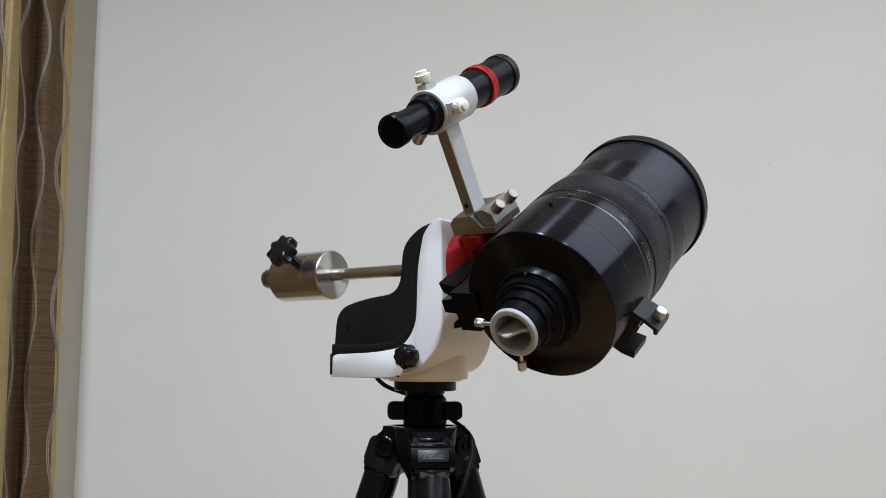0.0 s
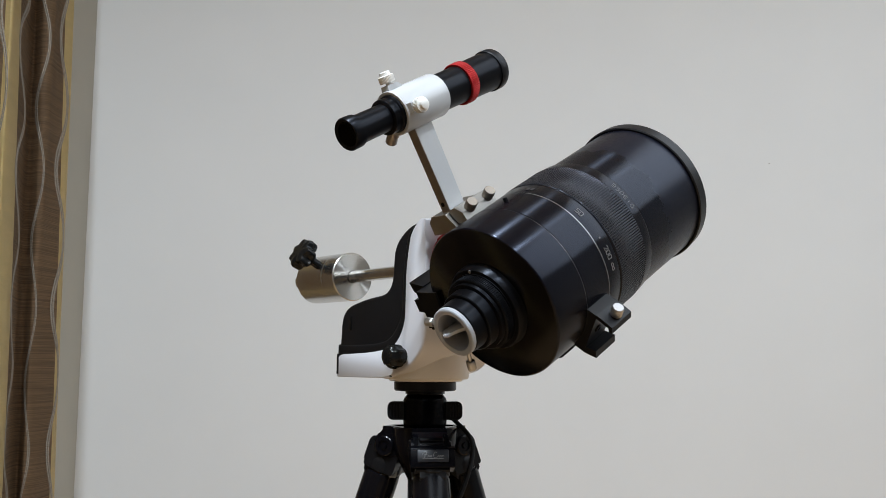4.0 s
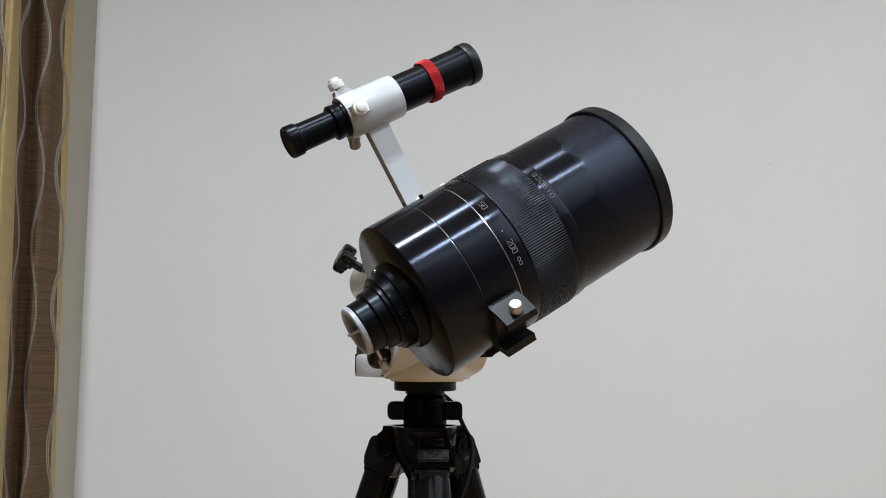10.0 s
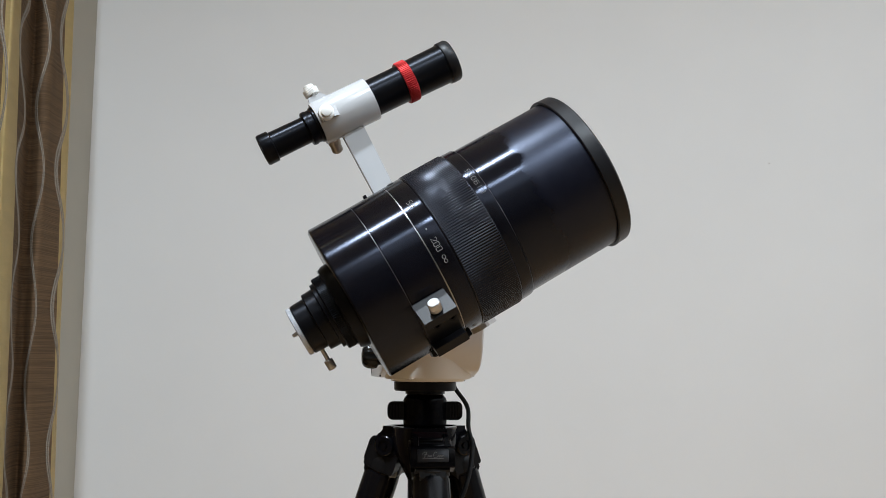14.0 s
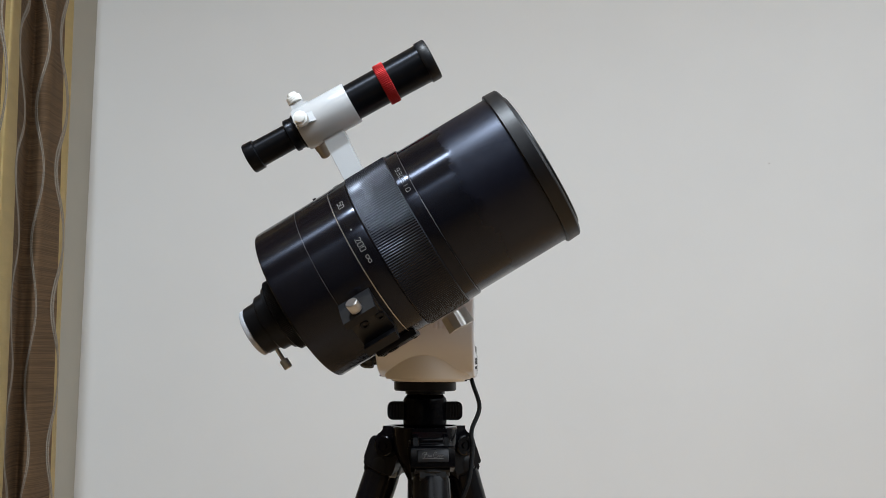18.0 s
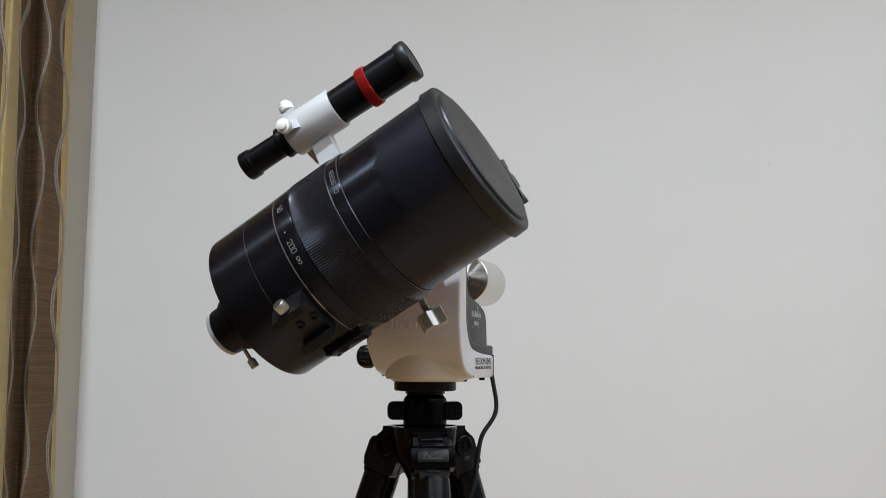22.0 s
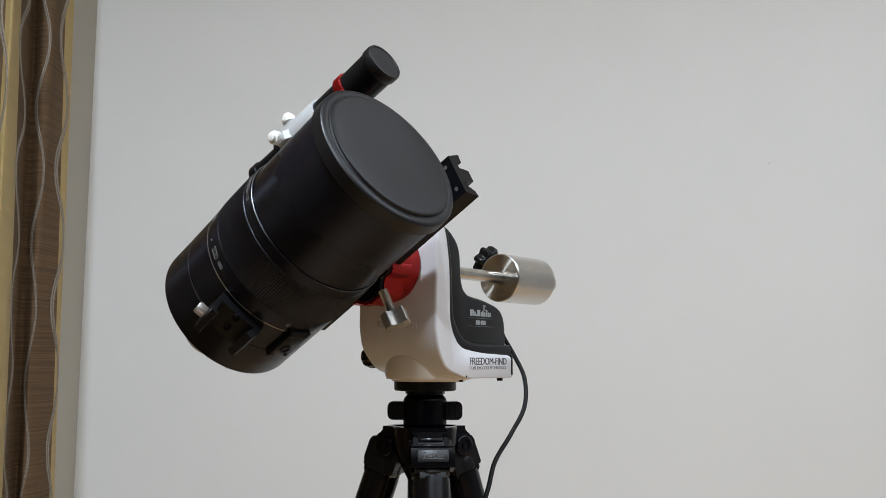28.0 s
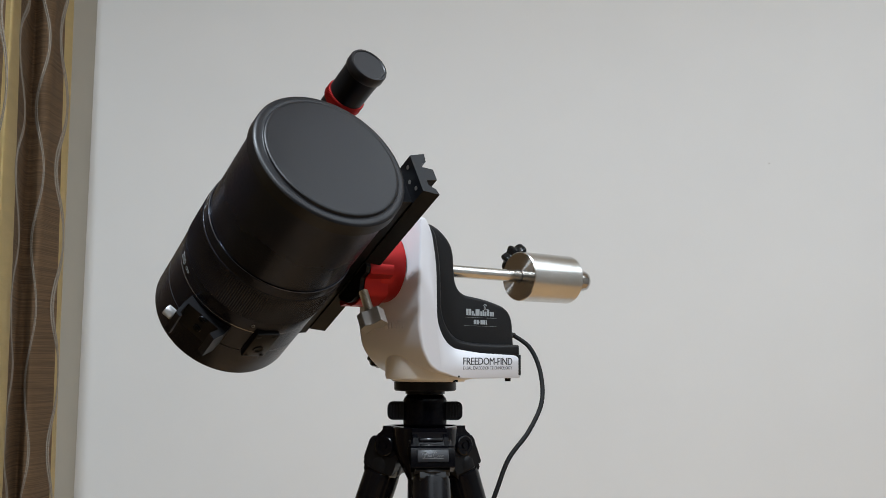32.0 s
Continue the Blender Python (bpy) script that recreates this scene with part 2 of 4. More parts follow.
def lathe(prof, segs=72, ridges=0, depth=0.0, span=(0, 0), close=False, cut=(1, 1, 0, 0)):
    """A profile of (s, r) turned round the x axis. ridges: flutes on the stretch of s in span, each with the four depths of cut."""
    bm = bmesh.new()
    n = ridges * 4 if ridges else segs
    rings = []
    for s, r in prof:
        if r < 1e-6:
            rings.append([bm.verts.new((s, 0, 0))])
            continue
        ring = []
        for i in range(n):
            rr = r
            if ridges and span[0] <= s <= span[1]:
                rr = r - depth * cut[i % 4]
            a = 2 * math.pi * i / n
            ring.append(bm.verts.new((s, rr * math.cos(a), rr * math.sin(a))))
        rings.append(ring)
    pairs = list(zip(rings, rings[1:]))
    if close:
        pairs.append((rings[-1], rings[0]))
    for A, B in pairs:
        for i in range(n):
            j = (i + 1) % n
            if len(A) == 1 and len(B) == 1:
                continue
            if len(A) == 1:
                bm.faces.new((A[0], B[j], B[i]))
            elif len(B) == 1:
                bm.faces.new((A[i], A[j], B[0]))
            else:
                bm.faces.new((A[i], A[j], B[j], B[i]))
    return bm


def solid(prof, **k):
    """A turned solid, closed at both ends."""
    return lathe([(prof[0][0], 0)] + list(prof) + [(prof[-1][0], 0)], **k)


def rod(a, b, r, segs=20, bev=0.0):
    a, b = Vector(a), Vector(b)
    L = (b - a).length
    pr = [(0, r - bev), (bev, r), (L - bev, r), (L, r - bev)] if bev else [(0, r), (L, r)]
    bm = solid(pr, segs=segs)
    bm.transform(Matrix.Translation(a) @ (b - a).to_track_quat("X", "Z").to_matrix().to_4x4())
    return bm


def along(a, b):
    a, b = Vector(a), Vector(b)
    return Matrix.Translation(a) @ (b - a).to_track_quat("X", "Z").to_matrix().to_4x4()


def joined(*bms):
    out = bmesh.new()
    for b in bms:
        me = bpy.data.meshes.new("tmp")
        b.to_mesh(me)
        b.free()
        out.from_mesh(me)
        bpy.data.meshes.remove(me)
    return out


def tube_along(pts, r, segs=12, caps=True):
    """A round cord through points."""
    bm = bmesh.new()
    rings = []
    pts = [Vector(p) for p in pts]
    up = Vector((0.31, 0.2, 0.93)).normalized()
    for i, p in enumerate(pts):
        d = (pts[min(i + 1, len(pts) - 1)] - pts[max(i - 1, 0)]).normalized()
        u = d.cross(up).normalized()
        v = d.cross(u)
        rings.append([bm.verts.new(p + r * (math.cos(2 * math.pi * k / segs) * u + math.sin(2 * math.pi * k / segs) * v)) for k in range(segs)])
    for A, B in zip(rings, rings[1:]):
        for k in range(segs):
            bm.faces.new((A[k], A[(k + 1) % segs], B[(k + 1) % segs], B[k]))
    if caps:
        bm.faces.new(rings[0][::-1])
        bm.faces.new(rings[-1])
    return bm


def lettering(text, size, depth=0.0002, space=1.0, align="CENTER", swell=0.0):
    cu = bpy.data.curves.new("lettering", "FONT")
    cu.body, cu.size, cu.extrude, cu.align_x, cu.align_y, cu.space_character = text, size, depth, align, "CENTER", space
    cu.resolution_u = 3
    cu.offset = swell
    ob = bpy.data.objects.new("lettering", cu)
    scene.collection.objects.link(ob)
    dg = bpy.context.evaluated_depsgraph_get()
    me = bpy.data.meshes.new_from_object(ob.evaluated_get(dg))
    bm = bmesh.new()
    bm.from_mesh(me)
    bpy.data.objects.remove(ob)
    bpy.data.meshes.remove(me)
    return bm


STROKES = {"0": [[(0.1, 0), (0.5, 0), (0.6, 0.1), (0.6, 0.9), (0.5, 1), (0.1, 1), (0, 0.9), (0, 0.1), (0.1, 0)]],
           "1": [[(0.3, 0), (0.3, 1)]],
           "2": [[(0, 0.82), (0.08, 0.97), (0.3, 1.0), (0.54, 0.95), (0.6, 0.78), (0.5, 0.55), (0, 0.02), (0.62, 0.02)]],
           "3": [[(0, 1), (0.5, 1), (0.6, 0.9), (0.6, 0.6), (0.5, 0.5), (0.15, 0.5)], [(0.5, 0.5), (0.6, 0.4), (0.6, 0.1), (0.5, 0), (0, 0)]],
           "5": [[(0.6, 1), (0, 1), (0, 0.56), (0.5, 0.56), (0.6, 0.46), (0.6, 0.1), (0.5, 0), (0, 0)]],
           "6": [[(0.6, 1), (0.1, 1), (0, 0.9), (0, 0.1), (0.1, 0), (0.5, 0), (0.6, 0.1), (0.6, 0.46), (0.5, 0.56), (0, 0.56)]],
           "9": [[(0, 0), (0.5, 0), (0.6, 0.1), (0.6, 0.9), (0.5, 1), (0.1, 1), (0, 0.9), (0, 0.54), (0.1, 0.44), (0.6, 0.44)]]}


def engraved(text, size, pitch=0.92, r=0.00024, wide=1.0):
    """Figures cut with a round-nosed tool: x along the text, y up."""
    n = len(text)
    lines = [[((u - 0.3 + (i - (n - 1) / 2) * pitch) * size * wide, (v - 0.5) * size, 0) for u, v in line] for i, c in enumerate(text) for line in STROKES[c]]
    return joined(*[tube_along(p, r, 6) for p in lines])


def flat_bar(w, h, x=0, y=0, d=0.0002):
    bm = bmesh.new()
    bmesh.ops.create_cube(bm, size=1)
    bm.transform(Matrix.Translation((x, y, 0)) @ Matrix.Diagonal((w, h, d * 2, 1)))
    return bm


def empty(name, label, category, group=""):
    return tagged(new(name), label, category, group)


# ---- the room ----
YW, XL, XR, YB, ZC = 1.30, -0.779, 3.4, -5.0, 2.8


def structure(name, bm, material):
    return tagged(part(name, bm, material), kind="structure")


structure("floor", box(XL - 0.15, XR + 0.15, YB - 0.15, YW + 0.15, -0.1, 0, 0), M_FLOOR)
structure("ceiling", box(XL - 0.15, XR + 0.15, YB - 0.15, YW + 0.15, ZC, ZC + 0.1, 0), M_CEIL)
structure("wall_north", box(XL - 0.15, XR + 0.15, YW, YW + 0.15, 0, ZC, 0), M_WALL)
structure("wall_south", box(XL - 0.15, XR + 0.15, YB - 0.15, YB, 0, ZC, 0), M_DIM)
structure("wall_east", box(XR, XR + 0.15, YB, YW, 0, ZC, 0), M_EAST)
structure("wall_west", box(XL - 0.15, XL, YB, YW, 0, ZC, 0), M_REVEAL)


def catmull(P, n):
    out = []
    P = [P[0]] + list(P) + [P[-1]]
    for i in range(1, len(P) - 2):
        a, b, c, d = (np.array(P[i + k], float) for k in (-1, 0, 1, 2))
        for j in range(n):
            t = j / n
            out.append(0.5 * ((2 * b) + (c - a) * t + (2 * a - 5 * b + 4 * c - d) * t * t + (3 * b - a - 3 * c + d) * t ** 3))
    out.append(np.array(P[-2], float))
    return out


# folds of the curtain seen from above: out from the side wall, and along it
# the last 22 folds are unseen, added to darken reflections on the tube
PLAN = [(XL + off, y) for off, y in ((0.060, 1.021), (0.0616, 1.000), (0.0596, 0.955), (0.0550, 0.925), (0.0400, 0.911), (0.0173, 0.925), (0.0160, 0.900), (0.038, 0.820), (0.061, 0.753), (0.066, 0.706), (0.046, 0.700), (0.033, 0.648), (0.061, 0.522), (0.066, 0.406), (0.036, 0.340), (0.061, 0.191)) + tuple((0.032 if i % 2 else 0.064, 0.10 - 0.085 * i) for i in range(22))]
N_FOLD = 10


def curtain():
    cur = empty("curtain", "brown woven curtain with gold bands and silver wavy threads", "curtain")
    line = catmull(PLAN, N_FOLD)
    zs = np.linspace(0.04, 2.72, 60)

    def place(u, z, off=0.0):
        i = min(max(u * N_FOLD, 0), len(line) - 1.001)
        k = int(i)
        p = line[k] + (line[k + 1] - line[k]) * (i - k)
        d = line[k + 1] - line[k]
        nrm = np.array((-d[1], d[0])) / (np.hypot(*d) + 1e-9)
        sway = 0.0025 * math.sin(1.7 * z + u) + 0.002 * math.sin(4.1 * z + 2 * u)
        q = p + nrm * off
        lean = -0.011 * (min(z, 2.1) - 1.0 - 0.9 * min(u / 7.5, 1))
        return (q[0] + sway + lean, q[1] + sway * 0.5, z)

    def sheet(name, u0, u1, material, label):
        bm = bmesh.new()
        us = np.linspace(u0, u1, max(3, int((u1 - u0) * 8)))
        g = [[bm.verts.new(place(u, z)) for u in us] for z in zs]
        for A, B in zip(g, g[1:]):
            for i in range(len(us) - 1):
                bm.faces.new((A[i], A[i + 1], B[i + 1], B[i]))
        bmesh.ops.solidify(bm, geom=bm.faces[:], thickness=0.0012)
        return part(name, bm, material, cur, label, sharp=60)
    bands = ((0, 1.3, "g"), (1.3, 7.5, "b"), (7.5, 9.75, "g"), (9.75, 11.5, "b"), (11.5, 12.6, "g"), (12.6, 19.5, "b"), (19.5, 21.0, "g"), (21.0, 28.0, "b"), (28.0, 29.5, "g"), (29.5, 37, "b"))
    for u0, u1, k in bands:
        sheet("panel" if k == "b" else "band", u0, u1, M_BROWN if k == "b" else M_GOLD, "brown slubbed weave" if k == "b" else "gold satin band")
    # beaded silver threads that swell and narrow down the cloth
    for u0, amp, wave, ph in ((1.27, 0.434, 0.271, -0.682), (3.94, 0.528, 0.262, 2.688), (6.98, 0.60, 0.234, -1.005), (9.64, 0.425, 0.272, 0.462), (10.9, 0.5, 0.27, 2.0), (13.4, 0.6, 0.27, 0.3)):
        bm = bmesh.new()
        for sg in (-1, 1):
            rows = []
            for k, z in enumerate(np.linspace(0.60, 2.70, 2000)):
                w = 0.062 * (1 + 0.38 * math.sin(z * 1500 + 2 * sg))
                u = u0 + 0.082 * sg + amp * math.sin(2 * math.pi * (z - 1.25) / wave + ph)
                ring = [place(u + du * w, z, 0.0006 + h) for du, h in ((-1, 0), (-0.5, 0.0007), (0.5, 0.0007), (1, 0))]
                rows.append([bm.verts.new(p) for p in ring])
            for A, B in zip(rows, rows[1:]):
                for i in range(3):
                    bm.faces.new((A[i], A[i + 1], B[i + 1], B[i]))
        part("wavy_thread", bm, M_BEAD, cur, "silver beaded wavy thread", sharp=60)
    return cur


curtain()

# ---- the tripod ----
TOP = Matrix.Translation((0, 0, H))


def rounded(pts, n=4, r=None):
    """Cuts the corners of a polygon of (u, v, radius) with arcs."""
    out = []
    for i, (u, v, r) in enumerate(pts):
        p, a, b = Vector((u, v)), Vector(pts[i - 1][:2]), Vector(pts[(i + 1) % len(pts)][:2])
        if r <= 0:
            out.append((u, v))
            continue
        r = min(r, 0.48 * (a - p).length, 0.48 * (b - p).length)
        da, db = (a - p).normalized(), (b - p).normalized()
        for k in range(n + 1):
            t = k / n
            q = p + da * r * (1 - t) ** 2 + db * r * t ** 2
            out.append((q.x, q.y))
    return out


def tripod():
    tp = empty("tripod", "black photo tripod with three splayed legs, carrying the mount", "tripod")
    tp.matrix_world = TOP
    V = pose(0, 0, 0, 0, -90, 0)   # the x axis of a turned part stands up
    part("top_plate", solid([(-0.0287, 0.0275), (-0.0275, 0.0288), (-0.0212, 0.0288), (-0.0204, 0.0280)], segs=64), M_TRIP, tp, m=V)
    part("neck", solid([(-0.0345, 0.0160), (-0.0318, 0.0165), (-0.0314, 0.0183), (-0.0290, 0.0183), (-0.0287, 0.0175)], segs=48), M_TRI, tp, m=V)
    for a in (-1.57, 0.52, 2.62):
        part("head_column", solid([(-0.0620, 0.0184), (-0.0606, 0.0188), (-0.0590, 0.0200), (-0.0375, 0.0200), (-0.0352, 0.0192), (-0.0322, 0.0166)], segs=56), M_TRI, tp, m=V)
    for sx in (-1, 1):
        pts = rounded([(sx * x, z, r) for x, z, r in ((0.0185, -0.0386, 0), (0.0345, -0.0383, 0.006), (0.0345, -0.0552, 0.006), (0.0185, -0.0552, 0))], 5)
        wing = part("locking_wing", prism(pts, -0.0055, 0.0055, "y", 0.0015, 3), M_TRIP, tp)
        for i in range(4):
            part("grip_rib", rod((sx * (0.0232 + 0.0026 * i), -0.0056, -0.0525), (sx * (0.0232 + 0.0026 * i), -0.0056, -0.0410), 0.0005, 8), M_TRIP, wing)
    crown = [solid([(-0.1080, 0.0160), (-0.1000, 0.0200), (-0.0860, 0.0275), (-0.0740, 0.0300), (-0.0622, 0.0300), (-0.0610, 0.0290)], segs=48)]
    crown[0].transform(V)
    for az in (-83.0, 37.0, 157.0):
        lobe = prism([(0.0, -0.0770), (0.0, -0.0610), (0.0355, -0.0610), (0.0355, -0.0640), (0.0400, -0.0690), (0.0400, -0.0720), (0.0330, -0.0770)], -0.0155, 0.0155, "y", 0.0015, 2)
        lobe.transform(pose(0, 0, 0, 0, 0, az))
        crown.append(lobe)
    part("shoulder", joined(*crown), M_TRI, tp)
    part("centre_column", rod((0, 0, -0.60), (0, 0, -0.07), 0.0125, 28), M_TRI, tp)
    part("column_collar", solid([(-0.300, 0.0145), (-0.296, 0.0154), (-0.110, 0.0154), (-0.100, 0.018)], segs=32), M_TRIP, tp, m=V)
    for k, az in enumerate((-83.0, 37.0, 157.0)):
        a = radians(az)
        out = Vector((math.cos(a), math.sin(a), 0))
        side = Vector((-out.y, out.x, 0))
        hinge = out * (0.0370 if k == 0 else 0.0332) + Vector((0, 0, -0.0790))
        foot = out * 0.450 + Vector((0, 0, -H + 0.012))
        d = (foot - hinge).normalized()
        nrm = d.cross(side).normalized()
        if nrm.dot(out) < 0:
            nrm = -nrm
        L = (foot - hinge).length
        F = Matrix(((d.x, side.x, nrm.x, hinge.x), (d.y, side.y, nrm.y, hinge.y), (d.z, side.z, nrm.z, hinge.z), (0, 0, 0, 1)))
        leg = part("leg", lathe([(0.018, 0), (0.018, 0.0150), (0.0262, 0.0152), (0.0266, 0.0163), (0.031, 0.0168), (0.30, 0.0168), (0.304, 0.015), (0.304, 0)], segs=36), M_TRI, tp, m=F)
        for s0, r0, s1 in ((0.30, 0.0138, 0.68), (0.68, 0.0112, L - 0.03)):
            part("lower_leg_tube", rod((s0, 0, 0), (s1, 0, 0), r0, 24), M_TRI, leg, m=F)
        for s0, h0 in ((0.285, 0.0195), (0.66, 0.017)):
            part("leg_clamp", box(s0, s0 + 0.047, -h0, h0, -h0, h0 + 0.003, 0.004), M_TRIP, leg, m=F)
        part("rubber_foot", solid([(L - 0.035, 0.0122), (L - 0.03, 0.0160), (L - 0.004, 0.0150), (L, 0.0110)], segs=24), M_TRIP, leg, m=F)
        # forked hinge of the shoulder, and the moulded leg top
        for sg in (-1, 1):
            part("hinge_fork", prism([(-0.016, -0.020), (-0.0145, 0.002), (-0.008, 0.0105), (0.004, 0.0105), (0.010, 0.004), (0.008, -0.008), (-0.004, -0.024)], sg * 0.0135 - 0.0022, sg * 0.0135 + 0.0022, "y", 0.001), M_TRI, tp, m=F)
        top = part("leg_top", prism([(-0.0095, -0.0075), (-0.0105, 0.004), (-0.005, 0.0110), (0.006, 0.0140), (0.028, 0.0150), (0.030, 0.0130), (0.030, -0.0120), (0.024, -0.0140), (-0.002, -0.0120)], -0.0112, 0.0112, "y", 0.0025, 3), M_TRIP, tp, m=F)
        part("leg_socket", lathe([(0.004, 0), (0.006, 0.0105), (0.011, 0.0150), (0.016, 0.0164), (0.0235, 0.0166), (0.0245, 0.0156), (0.0245, 0)], segs=32), M_TRIP, top, m=F)
        for sg in (-1, 1):
            part("bolt", lathe([(0, 0), (0, 0.0095), (0.0022, 0.0092), (0.0030, 0.0082), (0.0030, 0.0052), (0.0018, 0.0050), (0.0018, 0.0030), (0.0032, 0.0026), (0.0032, 0)], segs=32), M_TRI, top, m=F @ Matrix.Translation((0, sg * 0.0155, 0)) @ pose(0, 0, 0, 0, 0, 90 * sg))
        # squared casting round the hinge, and the latch on its outer side
        part("leg_casting", prism([(-0.002, -0.0150), (0.000, 0.0120), (0.008, 0.0150), (0.022, 0.0155), (0.0235, 0.0140), (0.0235, -0.0150), (0.018, -0.0160)], -0.0150, 0.0150, "y", 0.0022, 3), M_TRIP, top, m=F)
        if k:
            part("angle_latch", prism([(-0.004, 0.0120), (-0.0025, 0.0175), (0.0015, 0.0195), (0.0200, 0.0195), (0.0215, 0.0170), (0.0200, 0.0120)], -0.0085, 0.0085, "y", 0.0012, 2), M_TRIP, top, m=F)
        for i in range(3):
            part("grip_rib", box(-0.0075 + 0.0062 * i, -0.0035 + 0.0062 * i, -0.0105, 0.0105, 0.0085 + 0.0022 * i, 0.0125 + 0.0022 * i, 0.0008), M_TRI, top, m=F)
        if k == 2:
            part("label_strip", box(-0.0030, 0.0030, 0.0168, 0.0176, -0.0035, 0.0035, 0.0002), M_LOGO, leg, "pale label strip", m=F @ pose(0.0228, 0, 0, -58, 0, 0))
        if k == 0:
            coll = part("badge_band", prism([(0.003, 0.006), (0.0035, 0.0165), (0.006, 0.0195), (0.020, 0.0205), (0.023, 0.0190), (0.0235, 0.006)], -0.0190, 0.0190, "y", 0.004, 4), M_TRI, top, m=F @ Matrix.Translation((-0.0024, 0, 0)))
            part("badge", box(0.0078, 0.0186, -0.0135, 0.0135, 0.0192, 0.0215, 0.0006), M_BADGE, coll, "dark badge with a silver flourish", m=F @ Matrix.Translation((-0.0024, 0, 0)))
            B = F @ Matrix.Translation((0.0108, 0, 0.0216)) @ Matrix(((0, -1, 0, 0), (1, 0, 0, 0), (0, 0, 1, 0), (0, 0, 0, 1)))
            strokes = [[(-0.0115, 0.0008), (-0.009, 0.0032), (-0.0065, 0.0030), (-0.008, 0.0005), (-0.0095, -0.0030), (-0.0112, -0.0026)],
                       [(-0.0095, 0.0006), (-0.0060, 0.0010)], [(-0.0058, -0.0020), (-0.0045, 0.0004), (-0.0035, -0.0018), (-0.0022, 0.0002), (-0.0015, -0.0020)],
                       [(0.0040, 0.0026), (0.0022, 0.0034), (0.0004, 0.0006), (0.0012, -0.0026), (0.0036, -0.0022)],
                       [(0.0042, -0.0018), (0.0054, 0.0002), (0.0062, -0.0018), (0.0074, 0.0002), (0.0084, -0.0018), (0.0096, 0.0000), (0.0110, -0.0012)],
                       [(-0.0105, -0.0036), (-0.002, -0.0032), (0.0105, -0.0034)]]
            part("flourish", joined(*[tube_along([(x, y, 0) for x, y in [tuple(q) for q in catmull(s, 5)]], 0.00028, 6) for s in strokes]), M_INK, coll, "dim silver script flourish", m=B @ Matrix.Translation((0, 0.0002, 0)) @ Matrix.Scale(0.85, 4))
    return tp


tripod()

# ---- the turning things; all share the mount's upright axis ----
Z0, AL, YT = 0.0838, 30.63, -0.1682
TUBE = pose(0, YT, 0.0835, 0, 0, 0.58) @ pose(0, 0, 0, 0, -AL, 0)      # along the tube, across, up from it
SADDLE = pose(0, 0, Z0, 0, -AL, 0)
FINDER = pose(0, -0.0766, 0.2547, 0, 0, 2.32) @ pose(0, 0, 0, 0, -28.34, 0) @ pose(-0.073, 0, 0)
CASE = pose(0, 0, 0, 0, 0, 4.5)


